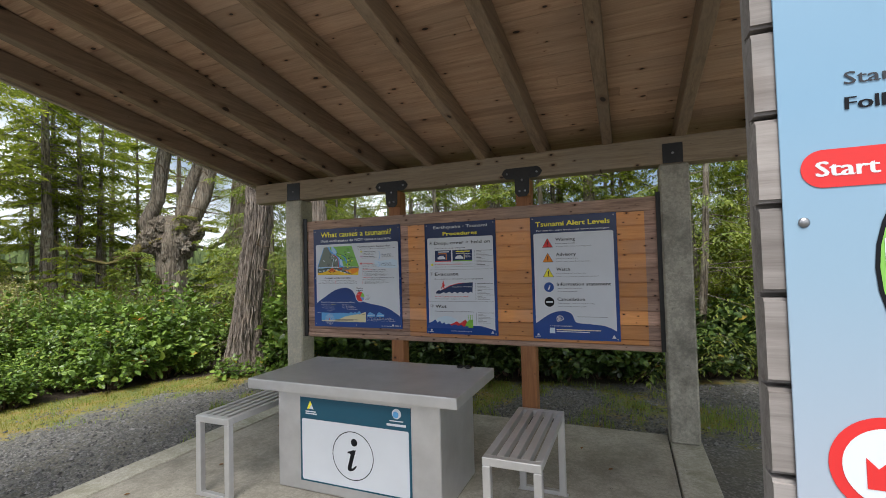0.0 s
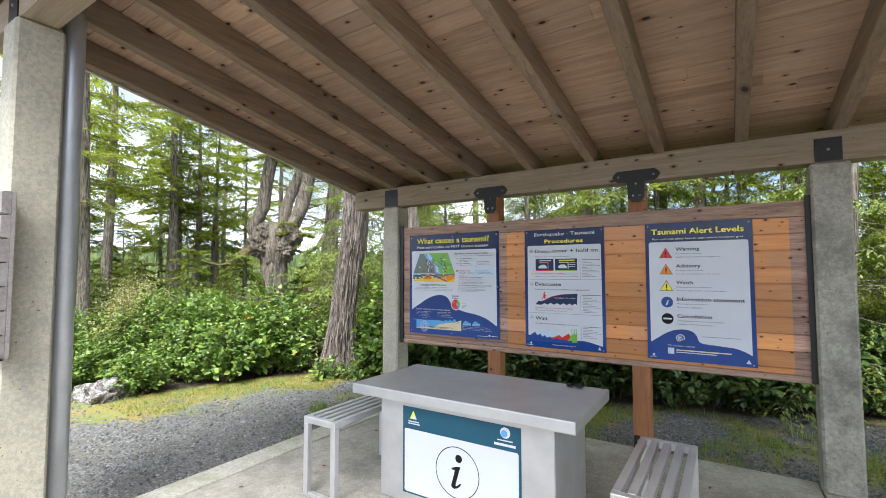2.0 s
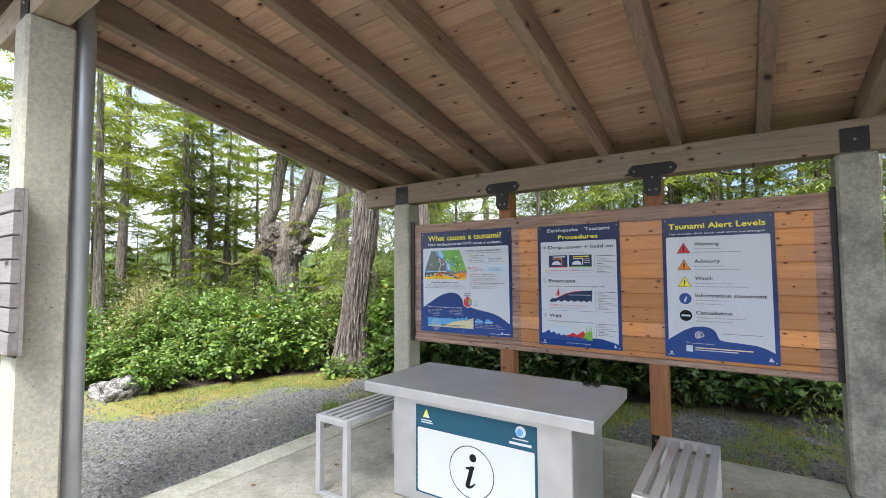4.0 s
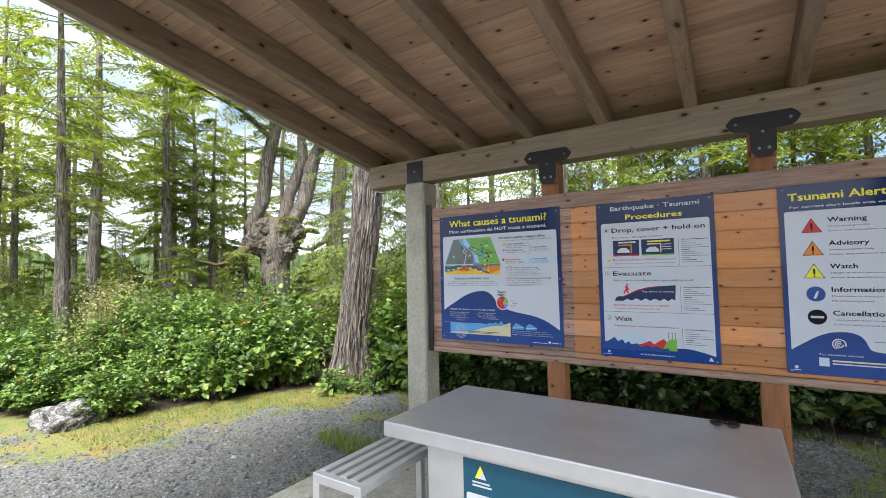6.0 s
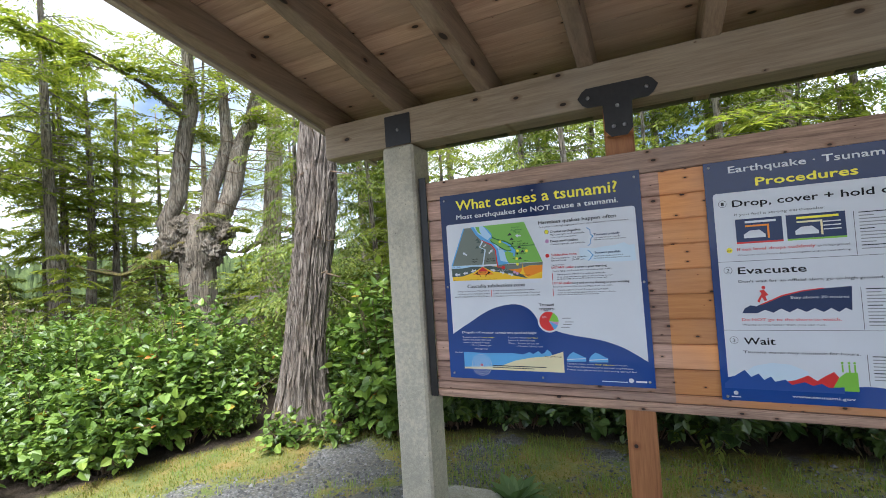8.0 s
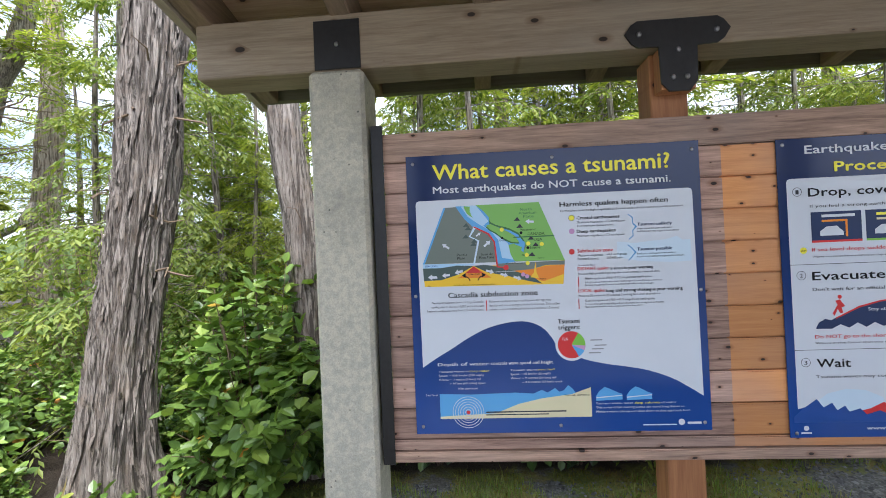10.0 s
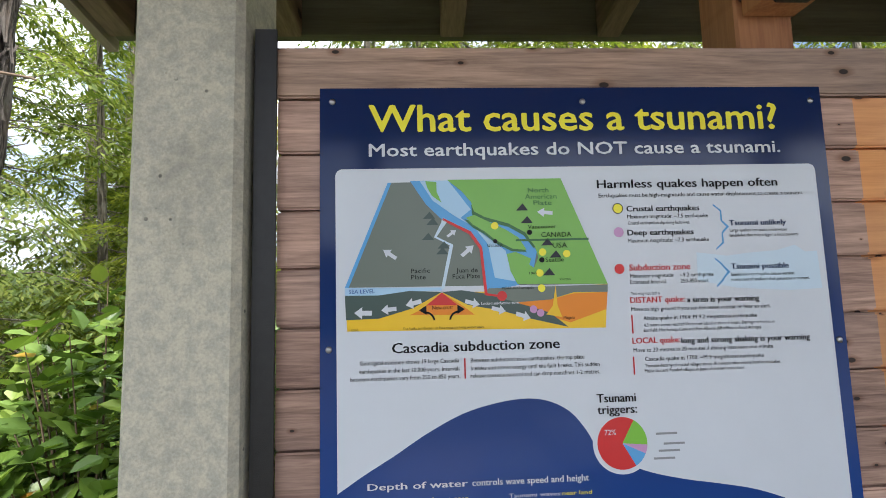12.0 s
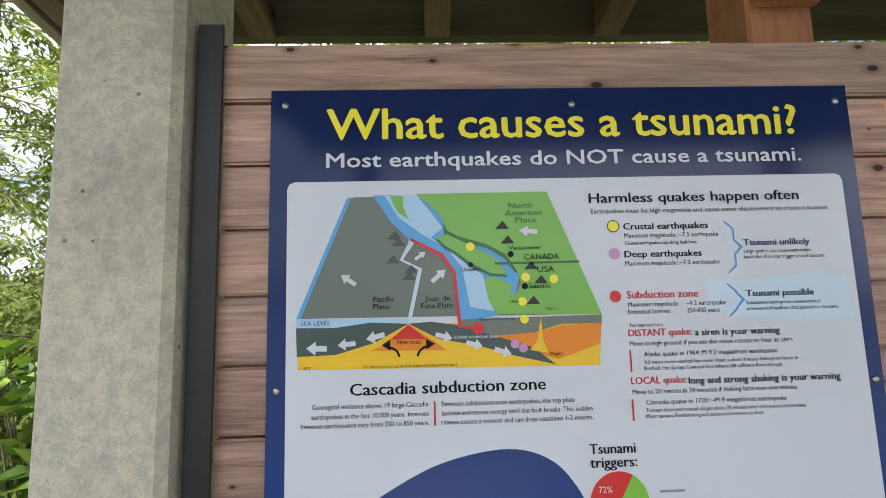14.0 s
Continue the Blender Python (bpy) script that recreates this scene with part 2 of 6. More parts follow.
concrete_post(-0.395, -0.048, 2.46, "square grey concrete post with chamfered edges, pitted")
concrete_post(3.835, -0.048, 2.46, "square grey concrete post with dark stains", M_STAINED)
concrete_post(-0.388, -3.608, 3.135, "square grey concrete post beside the downpipe")
concrete_post(3.835, -3.608, 3.135, "square grey concrete post behind the front board")


def beam(name, y0, y1, z0, z1, label):
    t = thing(name, (1.84, (y0 + y1) / 2, z0), label, "beam")
    part("timber", block(-0.89, 5.78, y0, y1, z0, z1, 0.006), M_BEAM, t)
    return t


def saddle_bracket(parent, x0, x1, yf, z0, z1):
    bk = part("bracket", block(x0, x1, yf - 0.008, yf - 0.001, z0, z1, 0.001), M_BLACK, parent, "black steel bracket")
    bm = bmesh.new()
    bmesh.ops.create_uvsphere(bm, u_segments=8, v_segments=5, radius=0.011, matrix=pose((x0 + x1) / 2, yf - 0.008, (z0 + z1) / 2))
    part("bolt", bm, M_BOLT, bk)


back_beam = beam("back_beam", -0.035, 0.15, 2.462, 2.703, "weathered square timber beam resting on concrete posts")
saddle_bracket(back_beam, -0.365, -0.168, -0.035, 2.464, 2.672)
saddle_bracket(back_beam, 3.868, 4.03, -0.035, 2.464, 2.64)
front_beam = beam("front_beam", -3.59, -3.405, 3.137, 3.345, "weathered square timber beam along the front of the shelter")
saddle_bracket(front_beam, -0.345, -0.185, -3.59, 3.139, 3.32)

# rafters run down from the front to the back
for i, x in enumerate(RAFTER_X):
    rf = thing("rafter", (x, -1.6, roof_z(-1.6)), "brown timber rafter on the shelter beams" if 0 < i < 11 else "dark brown outer timber rafter of the shelter roof", "rafter", "roof rafters")
    bm = bmesh.new()
    vs = box(bm, x - 0.044, x + 0.044, -4.15, 0.62, 0, 0.185)
    for v in vs:
        v.co.z += roof_z(v.co.y)
    bmesh.ops.bevel(bm, geom=bm.edges[:], offset=0.005, segments=1, affect="EDGES")
    part("timber", bm, M_RAFTER, rf)

# the board ceiling above them, board by board in one mesh
bm = bmesh.new()
wid = 0.142
y = -4.2
rnd = random.Random(4)
while y < 0.66:
    cuts = [-0.93] + sorted(rnd.uniform(-0.3, 5.2) for _ in range(1)) + [5.93]
    for a, b in zip(cuts, cuts[1:]):
        dz = rnd.uniform(-0.0015, 0.0015)
        vs = box(bm, a + 0.001, b - 0.001, y + 0.002, y + wid - 0.002, 0.186 + dz, 0.224)
        for v in vs:
            edge = 0.006 if (v.co.z < 0.2 and (abs(v.co.y - y) < 0.01 or abs(v.co.y - y - wid) < 0.01)) else 0
            v.co.z += roof_z(v.co.y) + edge
    y += wid
tagged(part("ceiling", bm, M_DECK, None), "knotty pale brown board ceiling under the roof", "ceiling", kind="structure")
bm = bmesh.new()
vs = box(bm, -0.97, 5.97, -4.26, 0.72, 0.228, 0.25)
for v in vs:
    v.co.z += roof_z(v.co.y)
tagged(part("roof", bm, M_ROOF, None), "dark metal sheet roof of the shelter", "roof", kind="structure")
for sx in (-0.93, 5.92):
    bm = bmesh.new()
    vs = box(bm, sx - 0.02, sx + 0.018, -4.22, 0.68, -0.012, 0.226)
    for v in vs:
        v.co.z += roof_z(v.co.y)
    tagged(part("trim", bm, M_FASCIA, None), "pale weathered bargeboard on the roof edge", "bargeboard", kind="structure")
for fy0, fy1, lab in ((0.63, 0.665, "dark greenish fascia board across the rafter tails"), (-4.195, -4.16, "weathered fascia board across the front rafter ends")):
    bm = bmesh.new()
    vs = box(bm, -0.90, 5.89, fy0, fy1, 0.02, 0.222)
    for v in vs:
        v.co.z += roof_z(v.co.y)
    tagged(part("trim", bm, M_TAIL, None), lab, "fascia", kind="structure")

# downpipe behind the front post
pipe = thing("downpipe", (-0.27, -3.27, 0), "round galvanised steel downpipe beside the concrete post", "downpipe")
bm = bmesh.new()
tube(bm, [(-0.235, -3.305, 0.0), (-0.235, -3.305, 3.22), (-0.26, -3.30, 3.38)], [0.058] * 3, 24)
part("tube", bm, M_GALV, pipe, smooth=True)

# ---- back notice board ----
BX0, BX1 = -0.097, 3.80
board = thing("notice_board", (1.85, 0.04, 0.785), "brown cedar notice board with fresh orange patches, hung between posts", "notice board")
for k, bxx in enumerate((1.035, 2.515)):
    bp = thing("board_post", (bxx + 0.075, 0.1, 0), "orange-brown timber post holding the notice board", "post", "board posts")
    part("shaft", block(bxx, bxx + 0.152, 0.036, 0.175, 0.005, 2.46, 0.006), M_POSTWOOD, bp)
    foot = part("foot_bracket", block(bxx + 0.005, bxx + 0.147, 0.026, 0.034, 0.003, 0.155, 0.002), M_BLACK, bp, "black steel foot bracket")
    for dx in (0.045, 0.107):
        b2 = bmesh.new()
        bmesh.ops.create_cone(b2, cap_ends=True, segments=6, radius1=0.016, radius2=0.014, depth=0.014, matrix=pose(bxx + dx, 0.02, 0.11, 90))
        part("bolt", b2, M_BOLT, foot)
    # T plate: clipped bar with a pointed stem
    cx = bxx + 0.085
    outline = [(-0.205, 2.515), (-0.18, 2.55), (-0.155, 2.565), (0.155, 2.565), (0.18, 2.55), (0.205, 2.515), (0.18, 2.475), (0.155, 2.458), (0.075, 2.455), (0.07, 2.31), (0.04, 2.275), (-0.04, 2.275), (-0.07, 2.31), (-0.075, 2.455), (-0.155, 2.458), (-0.18, 2.475)]
    bm = bmesh.new()
    f = bm.faces.new([bm.verts.new((cx + u, -0.046, z)) for u, z in outline])
    r = bmesh.ops.extrude_face_region(bm, geom=[f])
    for v in r["geom"]:
        if isinstance(v, bmesh.types.BMVert):
            v.co.y = -0.037
    bmesh.ops.recalc_face_normals(bm, faces=bm.faces[:])
    tp = part("tee_bracket", bm, M_BLACK, bp, "black steel T bracket")
    part("spacer", block(cx - 0.068, cx + 0.068, -0.036, 0.035, 2.285, 2.458, 0.003), M_POSTWOOD, bp)
    for u, z in ((-0.15, 2.51), (0.15, 2.51), (0.0, 2.44), (-0.025, 2.33), (0.03, 2.33)):
        b2 = bmesh.new()
        bmesh.ops.create_uvsphere(b2, u_segments=8, v_segments=5, radius=0.011, matrix=pose(cx + u, -0.047, z))
        part("bolt", b2, M_BOLT, tp)
ROW = 0.1282


def plank_mesh(x0, x1, h, d, mat):
    b = block(x0, x1, 0, d, 0.0030, h - 0.0030, 0.0)
    bmesh.ops.bevel(b, geom=[e for e in b.edges if abs(e.verts[0].co.x - e.verts[1].co.x) > 0.1 and e.verts[0].co.y < 0.001], offset=0.005, segments=2, affect="EDGES")
    box(b, x0 + 0.002, x1 - 0.002, d * 0.75, d * 0.95, -0.008, 0.003)  # tongue
    me = bpy.data.meshes.new("plank")
    b.to_mesh(me)
    b.free()
    me.materials.append(mat)
    return me


def hang_planks(parent, me, y, z0, count, pitch, name="plank", label=""):
    for k in range(count):
        p = part_mesh(name, me, None, parent, label)
        p.location = (0, y + random.uniform(0, 0.002), z0 + pitch * k)


hang_planks(board, plank_mesh(BX0, BX1, 0.131, 0.029, M_PLANK), 0.006, 0.883, 9, 0.131)
hang_planks(board, plank_mesh(BX0, BX1, 0.048, 0.029, M_PLANK), 0.006, 0.835, 1, 0.131)
hang_planks(board, plank_mesh(BX0 - 0.004, BX1 + 0.004, 0.128, 0.031, M_PLANKTRIM), 0.003, 2.062, 1, ROW, "top_rail", "weathered brown top board")
hang_planks(board, plank_mesh(BX0 - 0.004, BX1 + 0.004, 0.048, 0.03, M_PLANKTRIM), 0.002, 0.786, 1, ROW, "bottom_rail", "weathered brown bottom rail")
for sx in (BX0 - 0.048, BX1 - 0.002):
    bm = block(sx, sx + 0.05, -0.010, -0.003, 0.785, 2.222, 0.001)
    box(bm, sx if sx < 0 else sx + 0.043, (sx if sx < 0 else sx + 0.043) + 0.007, -0.0028, 0.06, 0.785, 2.222)
    part("side_angle", bm, M_BLACK, board, "black steel side angle")

# ---- front boards beside the way in ----
for fx0, fx1 in ((-0.95, -0.048), (3.73, 4.62)):
    fb = thing("front_board", ((fx0 + fx1) / 2, -3.63, 1.15), "silver-grey plank board fixed to the shelter's front post", "sign board", "front boards")
    hang_planks(fb, plank_mesh(fx0, fx1, 0.1305, 0.04, M_GREYPLANK), -3.652, 1.16 if fx0 < 0 else 0.9, 7 if fx0 < 0 else 11, 0.1325)
    if fx0 < 0:
        part("back_batten", block(fx1 - 0.03, fx1 - 0.001, -3.611, -3.609 + 0.02, 1.16, 2.085, 0.002), M_GREYPLANK, fb)
    else:
        part("back_batten", block(fx0 + 0.001, fx0 + 0.03, -3.611, -3.609 + 0.02, 0.9, 2.35, 0.002), M_GREYPLANK, fb)

# ---- steel table with cabinet ----
table = thing("info_table", (1.73, -1.46, 0), "brushed steel table on a closed cabinet with information panel", "table")
part("tabletop", block(0.865, 2.55, -1.877, -1.047, 0.724, 0.80, 0.009, segments=2), M_STEEL, table)
part("cabinet", block(1.075, 2.40, -1.79, -1.14, 0.004, 0.723, 0.006), M_STEEL, table)


def bench(x0, label):
    x1, y0, y1, zt = x0 + 0.322, -2.11, -1.215, 0.572
    b = thing("bench", ((x0 + x1) / 2, (y0 + y1) / 2, 0), label, "bench", "benches at the table")
    t = 0.045
    for lx in (x0, x1 - t):
        for ly in (y0, y1 - t):
            leg = part("leg", block(lx, lx + t, ly, ly + t, 0.004, zt - 0.047, 0.004), M_STEEL, b)
            part("foot_plate", block(lx - 0.012, lx + t + 0.012, ly + 0.004, ly + t - 0.004, 0.001, 0.008, 0.001), M_STEEL, leg)
            b2 = bmesh.new()
            bmesh.ops.create_cone(b2, cap_ends=True, segments=6, radius1=0.009, radius2=0.008, depth=0.02, matrix=pose(lx + t / 2 + (0.03 if lx == x0 else -0.03), ly + t / 2, 0.016))
            part("bolt", b2, M_BOLT, leg)
    for ly in (y0, y1 - t):
        part("end_rail", block(x0, x1, ly, ly + t, zt - 0.046, zt, 0.004), M_STEEL, b)
        part("floor_bar", block(x0 + t, x1 - t, ly + 0.005, ly + t - 0.005, 0.002, 0.03, 0.002), M_STEEL, b)
    n = 5
    sw = 0.042
    for k in range(n):
        sx = x0 + (x1 - x0 - sw) * k / (n - 1)
        part("slat", block(sx, sx + sw, y0 + t, y1 - t, zt - 0.044, zt - 0.001, 0.003), M_STEEL, b)
    return b


bench(0.602, "brushed steel slatted bench beside the table")
bench(2.776, "brushed steel slatted bench beside the table, bolted down")


# ---- ground: gravel yard with moss, forest soil beyond ----
def ground_mat():
    n = Nodes("gravel_and_moss")
    v = n.coords()
    xyz = n.put("SeparateXYZ", {0: v})
    x, y = xyz.outputs[0], xyz.outputs[1]
    vor = n.put("TexVoronoi", {"Vector": v, "Scale": 48.0}, feature="F1")
    stone = n.ramp(n.put("SeparateColor", {0: vor.outputs["Color"]}).outputs[0], (0.0, (0.09, 0.09, 0.085)), (0.5, (0.16, 0.158, 0.15)), (1.0, (0.265, 0.26, 0.25)))
    gravel = n.mix(n.ramp(vor.outputs["Distance"], (0.35, 0.0), (0.85, 1.0)), stone, (0.10, 0.098, 0.09, 1))
    fines = n.noise(v, 2.5, 6, 0.7)
    gravel = n.mix(n.ramp(fines, (0.42, 0.0), (0.66, 0.7)), gravel, (0.125, 0.115, 0.085, 1))
    mfine = n.noise(v, 60, 5, 0.75)
    moss = n.ramp(n.noise(v, 2.6, 5, 0.65), (0.35, (0.135, 0.19, 0.035)), (0.5, (0.25, 0.25, 0.05)), (0.63, (0.33, 0.235, 0.06)))
    moss = n.mix(n.ramp(mfine, (0.3, 0.6), (0.7, 0.0)), moss, (0.06, 0.065, 0.02, 1))
    # moss gathers along the bushes and behind the shelter, soil lies under them
    lay = n.math("ADD", n.put("Attribute", attribute_name="moss").outputs["Fac"], n.math("MULTIPLY", n.math("SUBTRACT", n.noise(v, 4, 8, 0.78), 0.46), 2.2))
    col = n.mix(n.ramp(lay, (0.38, 0.0), (0.62, 0.92)), gravel, moss)
    soil = n.ramp(n.noise(v, 9, 6, 0.7), (0.3, (0.02, 0.014, 0.009)), (0.7, (0.06, 0.042, 0.026)))
    under = n.math("ADD", n.put("Attribute", attribute_name="soil").outputs["Fac"], n.math("MULTIPLY", n.math("SUBTRACT", n.noise(v, 5, 5, 0.7), 0.5), 0.8))
    col = n.mix(n.ramp(under, (0.35, 0.0), (0.6, 1.0)), col, soil)
    n.set(Base_Color=col, Roughness=0.93)
    return n.bump(n.math("ADD", vor.outputs["Distance"], n.math("MULTIPLY", mfine, 0.8)), 0.7, 0.015).m


M_GROUND = ground_mat()


def land(x, y):
    """Height of the ground."""
    h = -0.045 + 0.03 * noise.noise((x * 0.6, y * 0.6, 3.1)) + 0.012 * noise.noise((x * 2.3, y * 2.3, 1.0))
    if -0.7 < x < 4.4 and -4.1 < y < 0.45:
        h = min(h, -0.03)
    return h


EDGE = [(-10.5, -4.6), (-7.0, -2.7), (-4.7, -1.95), (-3.55, -1.35), (-3.0, 0.05), (-2.55, 0.75), (-1.6, 1.2), (-0.5, 1.55), (1.6, 1.55), (3.4, 1.95), (4.9, 2.6), (7.0, 3.2), (10.5, 3.0)]


def edge_of_wood(t):
    """The line along which the bushes begin, from far left to far right; t from 0 to 1."""
    s = t * (len(EDGE) - 1)
    i = min(int(s), len(EDGE) - 2)
    a, b = Vector(EDGE[i]), Vector(EDGE[i + 1])
    d = (b - a).normalized()
    return a.lerp(b, s - i), Vector((-d.y, d.x))


def from_wood(x, y):
    """Distance from the bushes' line: positive on the yard, negative in the wood."""
    best, sign = 1e9, 1
    for (ax, ay), (bx, by) in zip(EDGE, EDGE[1:]):
        dx, dy = bx - ax, by - ay
        f = min(1.0, max(0.0, ((x - ax) * dx + (y - ay) * dy) / (dx * dx + dy * dy)))
        ex, ey = x - ax - f * dx, y - ay - f * dy
        d = math.hypot(ex, ey)
        if d < best - 1e-6:
            best, sign = d, 1 if dx * ey - dy * ex < 0 else -1
    return best * sign


def moss_at(x, y):
    """How mossy the yard is: 0 bare gravel, 1 closed cushions."""
    d = from_wood(x, y)
    n1 = noise.noise((x * 0.9, y * 0.9, 33.0)) + 0.5 * noise.noise((x * 2.2, y * 2.2, 5.0))
    m = 1.15 - max(0.0, d) / 1.15 + 0.75 * n1
    if x > -0.5 and y > 0.1:
        m = 0.42 + 1.0 * n1 - 0.06 * max(0.0, x - 2.5)
    m -= 0.8 * max(0.0, 1 - math.hypot(x + 1.35, y - 0.6) / 0.6)
    strip = max(0.0, 1 - (-0.4 - x) / 1.0) if x < -0.4 and -3.2 < y < 0.4 else 0.0
    return min(1.0, max(0.0, m + 0.08 + 1.0 * strip * (0.6 + n1) * (1.0 if y > -1.6 else 0.5)))


axis = np.concatenate([np.geomspace(-400, -14, 14), np.arange(-13.6, -5.1, 0.4), np.arange(-5.0, 7.05, 0.1), np.arange(7.4, 12.1, 0.4), np.geomspace(13, 400, 14)])
gp = [(float(x), float(y), land(x, y)) for y in axis for x in axis]
k = len(axis)
gf = [(j * k + i, j * k + i + 1, (j + 1) * k + i + 1, (j + 1) * k + i) for j in range(k - 1) for i in range(k - 1)]
ground = tagged(quads("ground", gp, gf, M_GROUND, None, smooth=True), "grey gravel with yellow-green moss and forest soil", "ground", kind="structure")
near = [abs(p[0]) < 12 and -6 < p[1] < 5 for p in gp]
ground.data.attributes.new("moss", "FLOAT", "POINT").data.foreach_set("value", [moss_at(p[0], p[1]) if q else 0.0 for p, q in zip(gp, near)])
ground.data.attributes.new("soil", "FLOAT", "POINT").data.foreach_set("value", [min(1.0, max(0.0, 0.35 - from_wood(p[0], p[1]) * 1.6)) if q else (1.0 if from_wood(p[0], p[1]) < 0 else 0.0) for p, q in zip(gp, near)])


# loose stones and grass on the yard
rng = np.random.default_rng(11)


def pebbles(name, count, x0, x1, y0, y1, label):
    base = np.array([(1, 0, 0), (-1, 0, 0), (0, 1, 0), (0, -1, 0), (0, 0, 0.7), (0, 0, -0.6)])
    tri = np.array([(0, 2, 4), (2, 1, 4), (1, 3, 4), (3, 0, 4), (2, 0, 5), (1, 2, 5), (3, 1, 5), (0, 3, 5)])
    c = np.stack([rng.uniform(x0, x1, count), rng.uniform(y0, y1, count)], 1)
    keep = np.array([not (-0.42 < x < 4.1 and -3.9 < y < 0.22) and moss_at(x, y) < rng.uniform(0.1, 0.85) and from_wood(x, y) > 0.1 for x, y in c])
    c = c[keep]
    r = rng.lognormal(math.log(0.0105), 0.36, len(c))
    a = rng.uniform(0, 6.28, len(c))
    pts = base[None] * r[:, None, None] * rng.uniform(0.65, 1.25, (len(c), 6, 1))
    ca, sa = np.cos(a)[:, None], np.sin(a)[:, None]
    px, py = pts[..., 0] * ca - pts[..., 1] * sa, pts[..., 0] * sa + pts[..., 1] * ca
    z = np.array([land(x, y) for x, y in c])[:, None] + r[:, None] * 0.25 + pts[..., 2]
    vv = np.stack([px + c[:, :1], py + c[:, 1:], z], -1).reshape(-1, 3)
    ff = (tri[None] + 6 * np.arange(len(c))[:, None, None]).reshape(-1, 3)
    n = Nodes("loose_gravel")
    isl = n.put("NewGeometry").outputs["Random Per Island"]
    n.set(Base_Color=n.ramp(isl, (0.0, (0.06, 0.06, 0.059)), (0.5, (0.12, 0.12, 0.118)), (0.9, (0.18, 0.18, 0.178)), (1.0, (0.27, 0.268, 0.262))), Roughness=0.85)
    return tagged(quads(name, vv.tolist(), ff.tolist(), n.m, None), label, "gravel", kind="stuff")


pebbles("gravel", 26000, -5.2, -0.4, -4.6, 1.2, "loose crushed grey gravel on the yard")
pebbles("gravel", 22000, -0.4, 6.5, 0.15, 2.4, "loose crushed grey gravel behind the shelter")


def blade_field(name, spots, length, width, material, label, category):
    """Bent blades, two faces each."""
    vs, fs = [], []
    for x, y in spots:
        z = land(x, y)
        h = length * rng.lognormal(0, 0.4)
        a, lean = rng.uniform(0, 6.28), rng.uniform(0.1, 0.8) * h
        dx, dy = math.cos(a), math.sin(a)
        w = width * rng.uniform(0.6, 1.2)
        i = len(vs)
        vs += [(x - dy * w, y + dx * w, z), (x + dy * w, y - dx * w, z), (x + dx * lean * 0.4 + dy * w * 0.7, y + dy * lean * 0.4 - dx * w * 0.7, z + h * 0.65), (x + dx * lean * 0.4 - dy * w * 0.7, y + dy * lean * 0.4 + dx * w * 0.7, z + h * 0.65), (x + dx * lean, y + dy * lean, z + h * 0.95)]
        fs += [(i, i + 1, i + 2, i + 3), (i + 3, i + 2, i + 4)]
    return tagged(quads(name, vs, fs, material, None), label, category, kind="stuff")


def leaf_mat(name, stops, rough=0.4, through=0.3, spec=0.5):
    """Leaves: each its own tone, some light passing through."""
    n = Nodes(name)
    isl = n.put("NewGeometry").outputs["Random Per Island"]
    col = n.ramp(isl, *stops)
    tone = n.noise(n.coords(), 2.3, 3, 0.6)
    col = n.mix(n.ramp(tone, (0.35, 0.45), (0.65, 0.0)), col, n.mix(1.0, col, (0.55, 0.6, 0.55, 1), "MULTIPLY"))
    n.set(Base_Color=col, Roughness=rough, Specular_IOR_Level=spec)
    tr = n.put("BsdfTranslucent", {"Color": n.mix(1.0, col, (1.12, 1.2, 0.45, 1), "MULTIPLY")})
    mx = n.put("MixShader", {0: through, 1: n.b.outputs[0], 2: tr.outputs[0]})
    n.t.links.new(mx.outputs[0], n.t.nodes["Material Output"].inputs["Surface"])
    return n.m


M_GRASS = leaf_mat("grass_blades", ((0.0, (0.14, 0.24, 0.04)), (0.6, (0.24, 0.32, 0.06)), (1.0, (0.36, 0.32, 0.12))), 0.6, 0.3, 0.3)
M_MOSS = leaf_mat("moss_tips", ((0.0, (0.12, 0.16, 0.025)), (0.6, (0.24, 0.235, 0.04)), (1.0, (0.29, 0.20, 0.045))), 0.8, 0.2, 0.2)


def spots_in(count, x0, x1, y0, y1, test):
    c = np.stack([rng.uniform(x0, x1, count), rng.uniform(y0, y1, count)], 1)
    return [(float(x), float(y)) for x, y in c if not (-0.42 < x < 4.1 and -3.9 < y < 0.21) and test(float(x), float(y))]


grassy = lambda x, y: 0.25 < moss_at(x, y) + 0.5 * noise.noise((x * 2.1, y * 2.1, 21.0)) and noise.noise((x * 1.7, y * 1.7, 9.0)) > -0.15 and from_wood(x, y) > 0.05
mossy = lambda x, y: moss_at(x, y) > 0.5 and from_wood(x, y) > -0.1
blade_field("grass", spots_in(7000, -3.2, 0.0, -1.6, 1.6, grassy), 0.034, 0.0025, M_GRASS, "thin green and straw grass tufts by the slab", "grass")
blade_field("grass", spots_in(13000, -0.4, 5.5, 0.2, 1.9, grassy), 0.06, 0.0026, M_GRASS, "thin green and straw grass behind the shelter", "grass")
blade_field("grass", spots_in(6000, -1.3, -0.41, -1.5, 0.7, lambda x, y: noise.noise((x * 2.6, y * 2.6, 2.0)) > 0.05 + (-0.45 - x) * 0.55), 0.08, 0.003, M_GRASS, "green grass along the slab edge", "grass")
blade_field("moss", spots_in(60000, -3.6, 4.5, -1.9, 1.9, mossy), 0.016, 0.0034, M_MOSS, "yellow-green moss cushions along the bushes", "moss")


